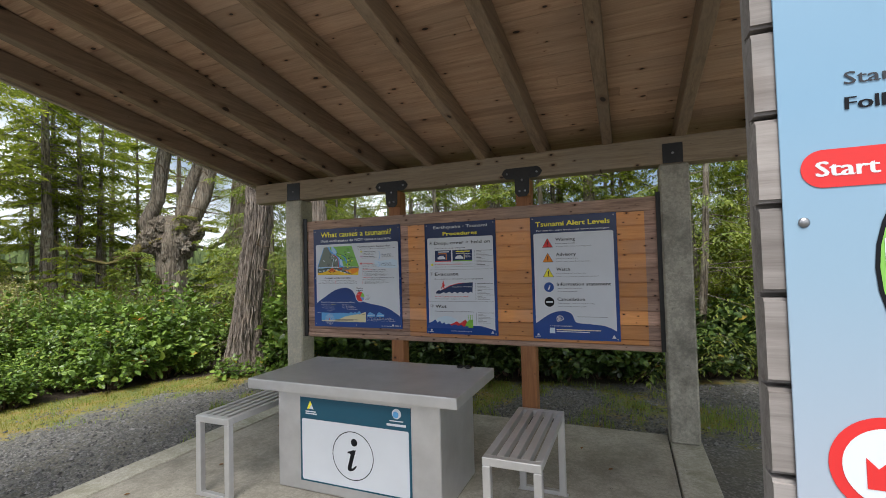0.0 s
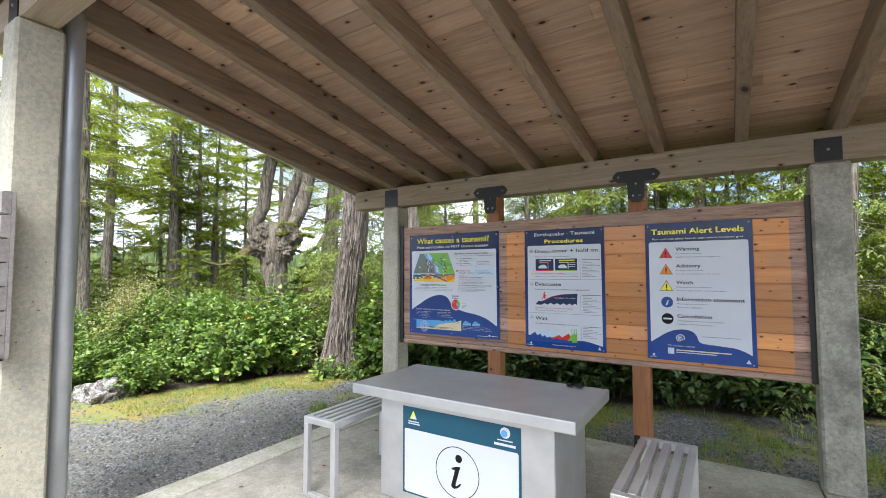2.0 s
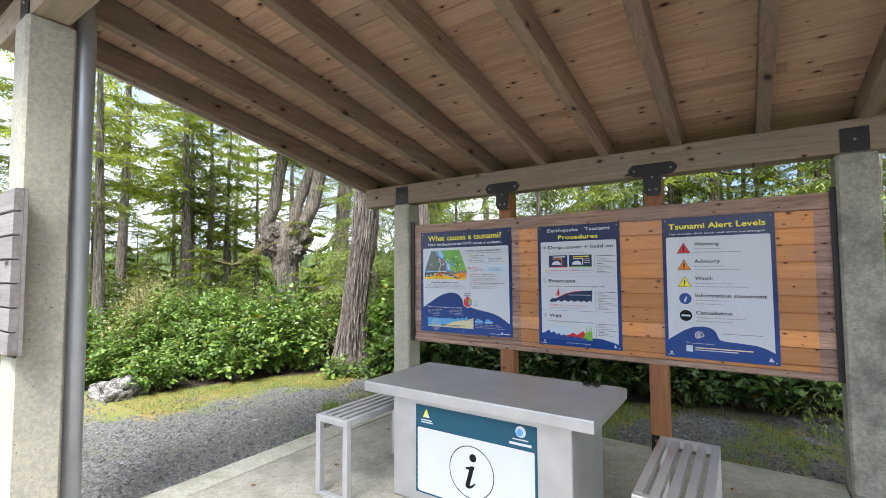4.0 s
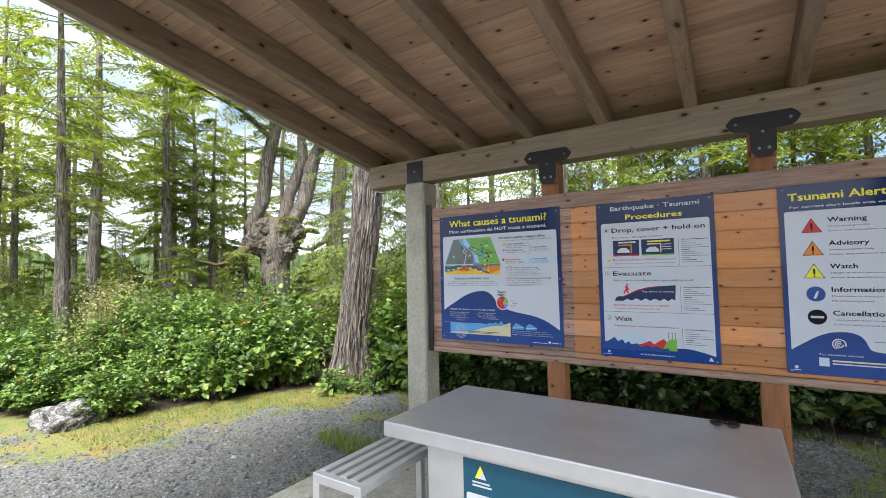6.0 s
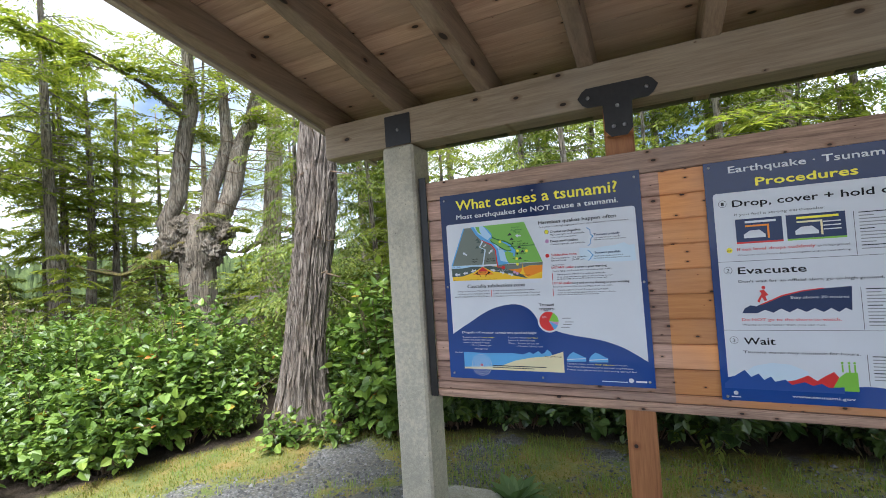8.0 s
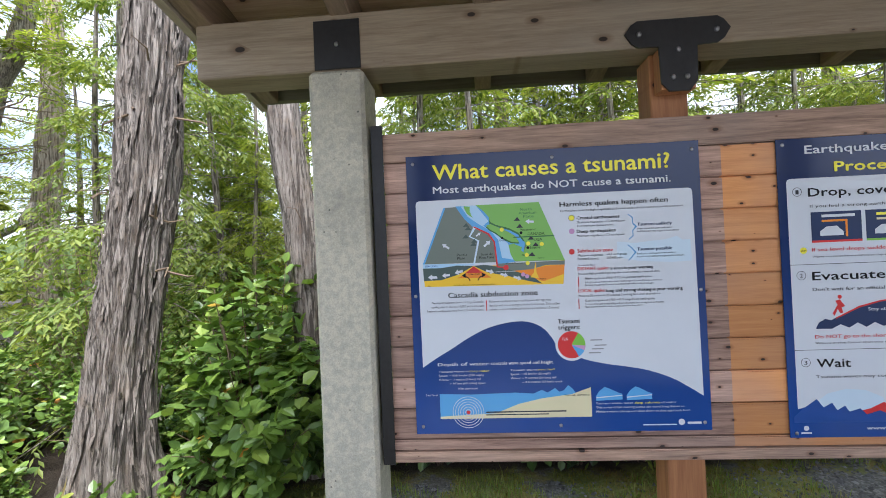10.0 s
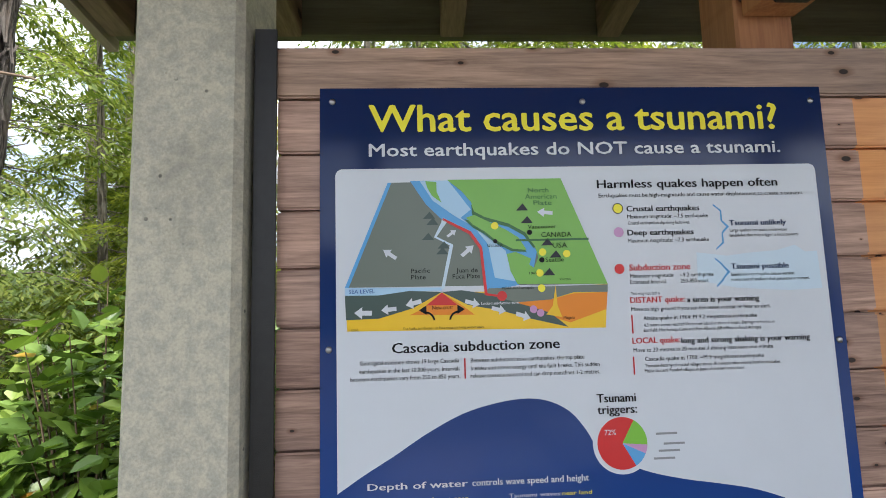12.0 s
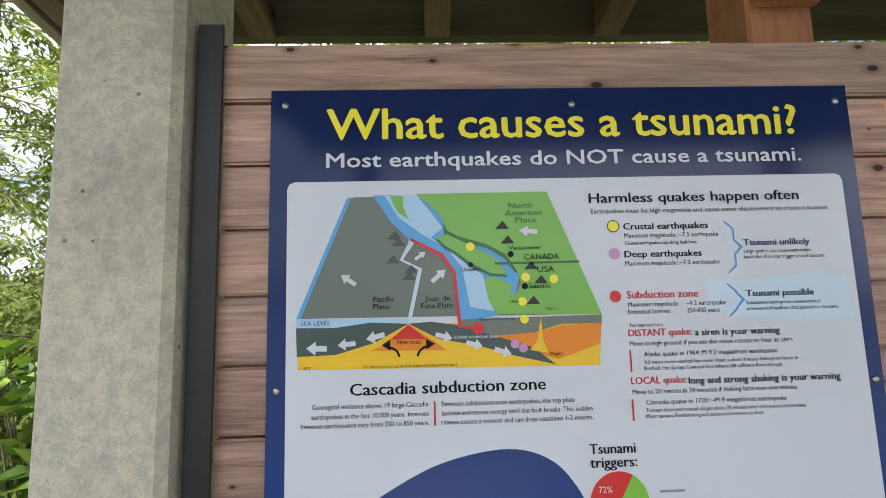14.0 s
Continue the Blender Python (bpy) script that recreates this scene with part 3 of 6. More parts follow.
# ---- plants ----
def bark_mat(name, light, dark, lichen, amount, scale=1.0):
    n = Nodes(name)
    v = n.coords((1, 1, 0.13), 5.0)
    w = n.coords((1, 1, 1), 5.0)
    g = n.noise(v, 26 * scale, 7, 0.7, 0.8)
    col = n.ramp(g, (0.36, dark), (0.48, tuple((a + b) / 2 for a, b in zip(light, dark))), (0.62, light))
    col = n.mix(n.ramp(n.noise(w, 5, 6, 0.75), (0.5, 0.0), (0.66, amount)), col, c4(lichen))
    n.set(Base_Color=col, Roughness=0.92)
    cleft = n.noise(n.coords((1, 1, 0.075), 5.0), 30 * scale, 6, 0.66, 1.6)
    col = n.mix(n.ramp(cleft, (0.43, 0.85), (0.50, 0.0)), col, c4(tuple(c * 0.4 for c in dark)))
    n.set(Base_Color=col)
    return n.bump(n.math("ADD", g, cleft), 1.0, 0.035).m


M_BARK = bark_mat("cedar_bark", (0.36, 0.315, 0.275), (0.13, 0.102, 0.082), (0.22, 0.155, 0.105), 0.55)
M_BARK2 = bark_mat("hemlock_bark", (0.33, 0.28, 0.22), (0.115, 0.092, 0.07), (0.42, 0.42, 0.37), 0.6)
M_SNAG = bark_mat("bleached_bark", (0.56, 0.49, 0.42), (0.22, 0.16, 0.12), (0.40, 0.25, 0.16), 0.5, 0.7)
M_BARKMOSS = bark_mat("mossy_bark", (0.27, 0.23, 0.06), (0.09, 0.075, 0.025), (0.25, 0.15, 0.06), 0.5)
M_TWIG = plain("twig", (0.14, 0.095, 0.06), 0.85, 0, 0.3, 20)
M_SALAL = leaf_mat("salal_leaf", ((0.0, (0.06, 0.11, 0.024)), (0.4, (0.132, 0.22, 0.04)), (0.8, (0.208, 0.315, 0.056)), (0.985, (0.28, 0.37, 0.07)), (0.994, (0.46, 0.26, 0.03)), (1.0, (0.55, 0.17, 0.04))), 0.36, 0.26)
# salal leaves again, with the shade behind the board put into their colour
M_SHADE = leaf_mat("shaded_salal_leaf", ((0.0, (0.03, 0.062, 0.018)), (0.5, (0.07, 0.125, 0.033)), (0.93, (0.12, 0.18, 0.046)), (0.99, (0.16, 0.23, 0.05)), (1.0, (0.45, 0.33, 0.05))), 0.3, 0.2)
M_HUCKLE = leaf_mat("huckleberry_leaf", ((0.0, (0.08, 0.13, 0.025)), (0.5, (0.14, 0.22, 0.04)), (1.0, (0.23, 0.29, 0.05))), 0.5, 0.35)
M_HEMLOCK = leaf_mat("hemlock_needles", ((0.0, (0.14, 0.18, 0.045)), (0.5, (0.275, 0.315, 0.075)), (0.9, (0.39, 0.40, 0.10)), (1.0, (0.42, 0.42, 0.12))), 0.55, 0.72, 0.4)
M_CEDAR = leaf_mat("cedar_fronds", ((0.0, (0.10, 0.15, 0.035)), (0.5, (0.205, 0.26, 0.055)), (1.0, (0.33, 0.36, 0.085))), 0.55, 0.40, 0.4)
M_DRY = leaf_mat("dry_shrub", ((0.0, (0.24, 0.26, 0.10)), (0.6, (0.36, 0.35, 0.16)), (1.0, (0.42, 0.35, 0.20))), 0.7, 0.3, 0.3)


def leaves(name, at, way, up, length, width, material, fold=0.22, shape=((0.30, 1.0), (0.72, 0.72))):
    """One mesh of many leaves: ovate blades folded along the midrib. Arrays of places, directions and normals."""
    way = way / np.linalg.norm(way, axis=1, keepdims=True)
    side = np.cross(way, up)
    side /= np.linalg.norm(side, axis=1, keepdims=True) + 1e-9
    nor = np.cross(side, way)
    L, Wd = length[:, None], width[:, None] * 0.5
    (a, wa), (b, wb) = shape
    pts = [at, at + way * L * a + side * Wd * wa + nor * Wd * fold, at + way * L * b + side * Wd * wb + nor * Wd * fold * 0.6, at + way * L - nor * L * 0.06, at + way * L * b - side * Wd * wb + nor * Wd * fold * 0.6, at + way * L * a - side * Wd * wa + nor * Wd * fold]
    vv = np.stack(pts, 1).reshape(-1, 3)
    i = 6 * np.arange(len(at))[:, None]
    ff = np.concatenate([i + [0, 1, 2, 3], i + [0, 3, 4, 5]], 1).reshape(-1, 4)
    me = bpy.data.meshes.new(name)
    me.from_pydata(vv.tolist(), [], ff.tolist())
    me.materials.append(material)
    return me


def rand_dirs(r, n):
    d = r.normal(size=(n, 3))
    return d / np.linalg.norm(d, axis=1, keepdims=True)


def shrub(seed, radius, height, shoots, per, size, material, name, label, category, droop=0.15, bare=0.25):
    """A bush: shoots that arch out of one root, leafy along the outer part."""
    r = np.random.default_rng(seed)
    t = thing(name, (0, 0, 0), label, category, "bushes at the wood's edge")
    bm = bmesh.new()
    P, D, U = [], [], []
    for s in range(shoots):
        a = r.uniform(0, 2 * math.pi)
        tilt = math.sqrt(r.uniform(0, 1))
        tip = np.array([math.cos(a) * tilt * radius, math.sin(a) * tilt * radius, height * (1 - 0.62 * tilt**2.2) * r.uniform(0.72, 1.08)])
        root = np.array([math.cos(a), math.sin(a), 0]) * radius * 0.25 * tilt
        mid = root * 0.5 + tip * 0.5 + np.array([0, 0, 0.14 * height])
        if s % 3 == 0:
            q = lambda u: (1 - u) ** 2 * root + 2 * u * (1 - u) * mid + u * u * tip
            tube(bm, [q(u) for u in (0, 0.35, 0.7, 1)], [0.008, 0.006, 0.004, 0.002], 4, False)
        u = r.uniform(bare, 1.0, per)[:, None]
        p = (1 - u) ** 2 * root + 2 * u * (1 - u) * mid + u * u * tip
        out = p - np.array([0, 0, height * 0.25])
        out /= np.linalg.norm(out, axis=1, keepdims=True) + 1e-6
        d = out * 0.55 + rand_dirs(r, per) * np.array([1.0, 1.0, 0.6]) + np.array([0, 0, -droop])
        P.append(p + rand_dirs(r, per) * 0.05)
        D.append(d)
        U.append(np.array([0, 0, 1.0]) + out * 0.5 + rand_dirs(r, per) * 0.55)
    P, D, U = np.concatenate(P), np.concatenate(D), np.concatenate(U)
    keep = P[:, 2] > 0.07 * height * r.uniform(0.5, 1.5, len(P))
    P, D, U = P[keep], D[keep], U[keep]
    L = size * r.lognormal(0, 0.22, len(P))
    tagged(part("stem", bm, M_TWIG, t), kind="stuff")
    part_mesh("foliage", leaves("foliage", P, D, U, L, L * r.uniform(0.6, 0.82, len(P)), material), None, t)
    return t


def needles(name, at, way, up, length, width, material):
    """One mesh of many small sprays: four-sided blades, a little bent down at the tip."""
    way = way / np.linalg.norm(way, axis=1, keepdims=True)
    side = np.cross(way, up)
    side /= np.linalg.norm(side, axis=1, keepdims=True) + 1e-9
    L, Wd = length[:, None], width[:, None] * 0.5
    mid = at + way * L * 0.5
    tip = at + way * L + np.array([0, 0, -0.12]) * L
    vv = np.stack([at, mid + side * Wd, tip, mid - side * Wd], 1).reshape(-1, 3)
    ff = 4 * np.arange(len(at))[:, None] + np.array([0, 1, 2, 3])
    me = bpy.data.meshes.new(name)
    me.from_pydata(vv.tolist(), [], ff.tolist())
    me.materials.append(material)
    return me


def bough(r, p0, p1, p2, reach, shoots, per, size, droop, out):
    """Needle sprays on side shoots left and right of one limb; adds to the lists in out."""
    P, D, U, L = out
    way = p2 - p0
    way = way / (np.linalg.norm(way) + 1e-6)
    cross = np.array([-way[1], way[0], 0.0])
    cross /= np.linalg.norm(cross) + 1e-6
    for k in range(shoots):
        u = 0.14 + 0.86 * (k + r.uniform(0, 1)) / shoots
        base = (1 - u) ** 2 * p0 + 2 * u * (1 - u) * p1 + u * u * p2
        sgn = 1 if k % 2 else -1
        d = cross * sgn * r.uniform(0.6, 1.1) + way * r.uniform(0.35, 0.9) + np.array([0, 0, r.uniform(-0.25, 0.1) - droop])
        d /= np.linalg.norm(d)
        long = reach * 0.40 * (1.12 - u) * r.uniform(0.5, 1.25) + 0.07
        w = np.linspace(0.08, 1.0, per)[:, None]
        pts = base + d * w * long + np.array([0, 0, -0.22 - droop]) * (w * long) ** 2 / (long + 0.05)
        alt = np.where(np.arange(per) % 2, 1.0, -1.0)[:, None]
        nd = d * 0.8 + np.cross(d, [0, 0, 1.0]) * alt * 0.62 + np.array([0, 0, -0.12 - droop * 0.6]) + r.normal(0, 0.16, (per, 3))
        P.append(pts + r.normal(0, 0.012, (per, 3)))
        D.append(nd)
        U.append(np.array([0, 0, 1.0]) + r.normal(0, 0.28, (per, 3)))
        L.append(size * r.uniform(0.7, 1.35, per))


def conifer(seed, height, first, spread, branches, shoots, per, size, radius, leafmat, name, label, dead=0, bark=None, droop=0.0):
    """A tapered, slightly bent trunk, tiers of sagging limbs with flat sprays, bare stubs below."""
    r = np.random.default_rng(seed)
    t = thing(name, (0, 0, 0), label, "tree", "conifers of the wood")
    bend = r.normal(0, 0.16, 4)
    at = lambda z: np.array([bend[0] * math.sin(z * 0.35 + bend[2] * 9) + bend[1] * z / height, bend[3] * math.sin(z * 0.3), z])
    bm = bmesh.new()
    zs = np.linspace(-0.15, height, 14)
    tube(bm, [at(z) for z in zs], [radius * (1.25 if z < 0.1 else 1) * (1 - z / height * 0.9) + 0.01 for z in zs], 10)
    part("trunk", bm, bark or M_BARK2, t, smooth=True)
    bl = bmesh.new()
    lists = ([], [], [], [])
    tiers = max(4, branches // 4)
    for s in range(branches + dead):
        isdead = s >= branches
        f = ((s // 4) + r.uniform(-0.25, 0.25)) / tiers
        f = min(1.0, max(0.0, f))
        z = r.uniform(0.7, first + 1.5) if isdead else first + (height - first) * f
        lean = 0.55 + 0.45 * min(1.0, f * 4) if first > 1 else 1.0
        reach = r.uniform(0.3, 1.3) if isdead else spread * lean * (1 - 0.80 * f) * r.uniform(0.5, 1.2)
        a = r.uniform(0, 2 * math.pi)
        out = np.array([math.cos(a), math.sin(a), 0])
        rise = r.uniform(-0.3, 0.22)
        p0 = at(z)
        p1 = p0 + out * reach * 0.5 + np.array([0, 0, rise * reach * 0.5 + 0.05])
        p2 = p0 + out * reach + np.array([0, 0, rise * reach - 0.20 * reach])
        q = lambda u: (1 - u) ** 2 * p0 + 2 * u * (1 - u) * p1 + u * u * p2
        br = max(0.008, radius * 0.16 * (1 - f * 0.6))
        tube(bl, [q(u) for u in (0, 0.5, 1)], [br, br * 0.6, br * 0.2], 4, False)
        if not isdead:
            bough(r, p0, p1, p2, reach, max(5, int(shoots * (reach / spread + 0.25))), per, size, droop, lists)
    tagged(part("limb", bl, bark or M_BARK2, t), kind="stuff")
    P, D, U, L = (np.concatenate(x) for x in lists)
    part_mesh("crown", needles("crown", P, D, U, L, L * r.uniform(0.26, 0.42, len(L)), leafmat), None, t)
    return t


PLACED = set()


def plant_out(kinds, spots, scale=(0.85, 1.2)):
    """Puts the pattern plants on the first spots and copies on the others."""
    r = random.Random(len(spots))
    for j, (x, y) in enumerate(spots):
        ob = kinds[j % len(kinds)]
        s = r.uniform(*scale)
        m = Matrix.Translation((x, y, land(x, y) - 0.01)) @ pose(0, 0, 0, 0, 0, r.uniform(0, 360)) @ Matrix.Diagonal((s, s, s * r.uniform(0.92, 1.1), 1))
        if ob.name in PLACED:
            c = copy_thing(ob, Matrix.Identity(4))
            c.matrix_basis = m
        else:
            PLACED.add(ob.name)
            ob.matrix_basis = m


LOW = [shrub(s, 0.62, 0.85, 95, 25, 0.076, M_SALAL, "salal_bush", "glossy green salal bush at the edge of the gravel", "bush") for s in (1, 2, 3)]
# bushes behind the board, their leaf colour darkened to stand for shade
DARK = [shrub(s, 0.66, 1.0, 95, 20, 0.095, M_SHADE, "salal_bush", "leathery salal bush behind the notice board, green darkened for shade", "bush") for s in (11, 12)]
MID = [shrub(s, 0.85, 1.3, 120, 25, 0.07, M_SALAL, "salal_bush", "tall green salal bush with broad leaves", "bush") for s in (4, 5)]
TALL = [shrub(s, 0.95, 1.75, 150, 22, 0.05, M_HUCKLE, "huckleberry_bush", "light green small-leaved bush behind the salal", "bush") for s in (6, 7)]


def along_edge(t0, t1, step, back, jitter, seed):
    r = random.Random(seed)
    out, t = [], t0
    while t < t1:
        p, nrm = edge_of_wood(t)
        q, _ = edge_of_wood(min(1, t + 0.004))
        out.append((p.x + nrm.x * back + r.uniform(-jitter, jitter), p.y + nrm.y * back + r.uniform(-jitter, jitter)))
        t += step / max(0.1, (q - p).length / 0.004)
    return out


def clear(spots, keep):
    return [(x, y) for x, y in spots if all((x - a) ** 2 + (y - b) ** 2 > d * d for a, b, d in keep)]


TRUNK = (-2.3, 1.15)
plant_out(LOW, along_edge(0.10, 0.31, 0.58, 0.34, 0.2, 1), (0.5, 1.0))
plant_out(LOW, clear(along_edge(0.31, 0.56, 0.58, 0.34, 0.2, 9), [(*TRUNK, 0.55)]), (0.55, 1.2))
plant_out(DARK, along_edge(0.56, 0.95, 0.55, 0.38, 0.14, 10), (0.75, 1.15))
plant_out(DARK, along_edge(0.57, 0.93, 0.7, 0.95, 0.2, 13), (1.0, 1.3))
plant_out(MID, along_edge(0.08, 0.31, 0.85, 1.15, 0.2, 2), (0.6, 0.82))
plant_out(MID, clear(along_edge(0.31, 0.58, 0.85, 1.15, 0.2, 7), [(*TRUNK, 0.7)]), (0.85, 1.1))
plant_out(MID, along_edge(0.05, 0.30, 1.0, 2.1, 0.3, 3), (0.85, 1.1))
plant_out(TALL, along_edge(0.05, 0.22, 1.3, 3.0, 0.4, 8), (0.75, 0.95))
plant_out(MID, along_edge(0.30, 0.60, 1.2, 2.0, 0.3, 5), (1.0, 1.3))
plant_out(TALL, along_edge(0.29, 0.55, 0.9, 1.9, 0.35, 4), (0.85, 1.1))
plant_out(TALL, along_edge(0.70, 0.95, 1.3, 1.9, 0.35, 6), (0.8, 1.05))
# leafy bush in the gap between the big trunk and the shelter post
plant_out([shrub(18, 0.62, 1.75, 95, 16, 0.115, M_SALAL, "salal_bush", "tall salal bush beside the cedar trunk, a few orange leaves", "bush", 0.1, 0.12)], [(-1.35, 1.35), (-0.75, 1.75)], (0.95, 1.05))
plant_out([shrub(19, 0.30, 0.32, 26, 9, 0.07, M_SALAL, "salal_bush", "small low salal sprout at the foot of the trunk", "bush", 0.1, 0.1)], [(-2.2, 0.72), (-1.75, 0.95)], (0.9, 1.1))
# dry pale shrub among the trunks
plant_out([shrub(21, 0.7, 2.2, 120, 20, 0.045, M_DRY, "dry_shrub", "pale yellowish half-dry shrub behind the bushes", "bush", -0.2, 0.2)], [(-5.5, -0.8), (-6.9, 0.1), (-6.0, -0.3)], (0.8, 1.0))

TREES = [conifer(s, h, f, sp, 44, 25, 9, 0.125, ra, M_HEMLOCK, "hemlock_tree", "slim grey-barked hemlock with tiers of flat boughs", 30) for s, h, f, sp, ra in ((31, 9.0, 3.3, 2.5, 0.13), (32, 10.2, 3.8, 2.8, 0.15), (33, 8.4, 3.0, 2.2, 0.105), (34, 10.8, 4.1, 2.9, 0.16))]
plant_out(TREES, [(-8.4, -0.48), (-11.1, 0.9), (-13.6, 3.84), (-11.35, 2.9), (-13.0, 3.7), (-12.3, 3.98), (-13.7, 6.85), (-11.6, -2.6), (-12.5, 4.85), (-15.5, 1.8), (-16, 4.6), (-15, -5), (-11, 10), (-3.5, 8.5), (0.0, 8.6), (0.7, 5.2), (2.1, 5.7), (2.9, 4.7), (4.6, 7.5), (6.6, 6.2), (-22, 0), (9, 7), (3, 10), (-12.5, -0.6), (-15.2, 2.4), (-11.2, 6.9), (-15.4, 6.6), (-9.9, 8.2), (-17, 8), (-18, 2.8), (-14.2, 0.2), (-6.5, 8.4), (-13.2, -3.6), (-16.8, -1.2), (-19, 6)], (0.8, 1.02))
YOUNG = [conifer(s, h, 0.3, sp, 66, 22, 10, 0.064, 0.05, m, "young_conifer", lab, 0, None, dr) for s, h, sp, m, dr, lab in ((41, 4.2, 1.5, M_HEMLOCK, 0.05, "dark green young hemlock in the undergrowth"), (42, 5.5, 1.6, M_CEDAR, 0.16, "light green young cedar with hanging feathery boughs"), (43, 3.4, 1.3, M_HEMLOCK, 0.05, "dark green young hemlock in the undergrowth"), (44, 6.2, 1.7, M_CEDAR, 0.16, "light green young cedar with hanging feathery boughs"))]
plant_out(YOUNG, [(-3.9, 5.4), (-2.9, 3.6), (-1.6, 3.9), (-0.3, 3.6), (1.1, 4.3), (2.2, 3.8), (3.5, 4.4), (4.8, 4.2), (5.4, 3.9), (6.4, 4.4), (7.4, 4.6), (8.6, 5.2), (-17.5, -4), (-0.9, 6.2), (-5.0, 8.2), (1.6, 6.9), (5.6, 5.4), (-3.3, 2.7), (-2.4, 3.2), (-4.3, 3.5), (-1.3, 2.9), (0.4, 3.0), (-3.1, 4.6), (-2.6, 4.5), (-3.7, 5.7), (-4.4, 6.6), (-2.9, 6.3), (4.4, 3.2), (5.9, 4.9), (7.0, 3.9), (5.1, 4.6)], (0.8, 1.15))
plant_out(YOUNG, [(-10.4, 1.3), (-13.5, 5.4), (-9.6, -1.9), (-12.2, -1.0), (-14.3, 2.9), (-6.2, 5.6), (-5.2, 4.6), (-14.8, -2.2), (-10.8, 6.2), (-16, 3.4), (-12.0, 2.2)], (0.5, 0.72))
plant_out([YOUNG[1], YOUNG[3]], [(-0.6, 5.1), (0.2, 4.8), (1.3, 5.7), (2.4, 5.0), (3.3, 5.8), (4.3, 5.1), (5.3, 6.0), (6.4, 5.4), (-3.6, 4.8), (-4.5, 5.7), (-9.6, -3.2), (-8.8, -4.0)], (1.05, 1.3))
# the last three stand unseen on the right, added to darken the shelter there
plant_out([conifer(51, 10.5, 0.3, 2.8, 80, 14, 7, 0.24, 0.16, M_HEMLOCK, "hemlock_tree", "tall dark hemlock deep in the wood, some added unseen to the right", 0)], [(-27, 3), (-26, -6), (-21, 13), (-12, 17), (-2, 14), (5, 15), (11, 12), (9.5, 3.4), (10.5, 0.8), (12.5, 4.5)], (0.7, 1.0))


rw = random.Random(9)
THICKET = [conifer(s, h, 0.1, 1.9, 44, 10, 7, 0.24, 0.05, m, "young_conifer", lab, 0) for s, h, m, lab in ((61, 4.6, M_HEMLOCK, "dense young hemlock deep in the wood"), (62, 3.8, M_CEDAR, "light green young cedar deep in the wood"))]
plant_out(THICKET, [(3 + d * math.sin(radians(a)), -4 + d * math.cos(radians(a))) for a, d in ((-88 + 3.8 * i + rw.uniform(-1, 1), 19.5 + 6 * ((i * 5) % 3) / 2 + rw.uniform(-1, 1)) for i in range(34))], (0.5, 0.78))
plant_out(THICKET, [(3 + d * math.sin(radians(a)), -4 + d * math.cos(radians(a))) for a, d in ((-80 + 2.6 * i + rw.uniform(-1, 1), 13.0 + 4.5 * ((i * 5) % 3) / 2 + rw.uniform(-0.8, 0.8)) for i in range(18))], (0.42, 0.62))


# far woods: a dark uneven wall of treetops beyond the clearing
fv, ff_ = [], []
steps = 900
for i in range(steps + 1):
    a = radians(-120 + 200 * i / steps)
    R = 62 + 5 * noise.noise((i * 0.03, 0, 0))
    top = 4.6 + 2.0 * noise.noise((i * 0.05, 3, 0)) + 1.6 * abs(noise.noise((i * 0.37, 7, 0))) + 0.9 * noise.noise((i * 1.3, 1, 0))
    for k_, z_ in enumerate((-1.0, top * 0.4, top * 0.75, top)):
        rr = R + k_ * 0.8 + 0.7 * noise.noise((i * 0.6, z_, 2.0))
        fv.append((3 + rr * math.sin(a), -4 + rr * math.cos(a), z_))
    if i < steps:
        ff_ += [(4 * i + k_, 4 * i + k_ + 1, 4 * i + k_ + 5, 4 * i + k_ + 4) for k_ in range(3)]
n = Nodes("far_woods")
v_ = n.coords((1, 1, 0.5))
n.set(Base_Color=n.ramp(n.noise(v_, 1.6, 7, 0.75), (0.35, (0.03, 0.05, 0.018)), (0.65, (0.12, 0.165, 0.05))), Roughness=1.0)
tagged(quads("far_woods", fv, ff_, n.m, None), "distant dark green edge of the conifer forest", "forest", kind="stuff")


# ---- the big cedar trunk by the shelter ----
def furrowed(bm, points, radii, sides, seed, depth, twist=0.0):
    """A trunk whose bark runs in long ridges."""
    pts = [Vector(p) for p in points]
    rings = []
    steps = (len(pts) - 1) * 14
    for k in range(steps + 1):
        s = k / 14
        i = min(int(s), len(pts) - 2)
        f = s - i
        p = pts[i].lerp(pts[i + 1], f)
        r = radii[i] * (1 - f) + radii[i + 1] * f
        ring = []
        for j in range(sides):
            a = 2 * math.pi * j / sides
            ca, sa = math.cos(a + twist * p.z), math.sin(a + twist * p.z)
            ridge = abs(noise.noise((ca * 3.4 + seed, sa * 3.4, p.z * 0.55))) + 0.6 * abs(noise.noise((ca * 8 + seed, sa * 8, p.z * 1.1))) + 0.35 * noise.noise((ca * 17, sa * 17, p.z * 2.5))
            lump = 0.5 * noise.noise((ca * 1.2 + seed * 3, sa * 1.2, p.z * 0.8))
            rr = r * (1 + lump * 0.28) + depth * (ridge - 0.4)
            ring.append(bm.verts.new(p + Vector((ca * rr, sa * rr, 0))))
        rings.append(ring)
    for a, b in zip(rings, rings[1:]):
        for j in range(sides):
            bm.faces.new((a[j], a[(j + 1) % sides], b[(j + 1) % sides], b[j]))


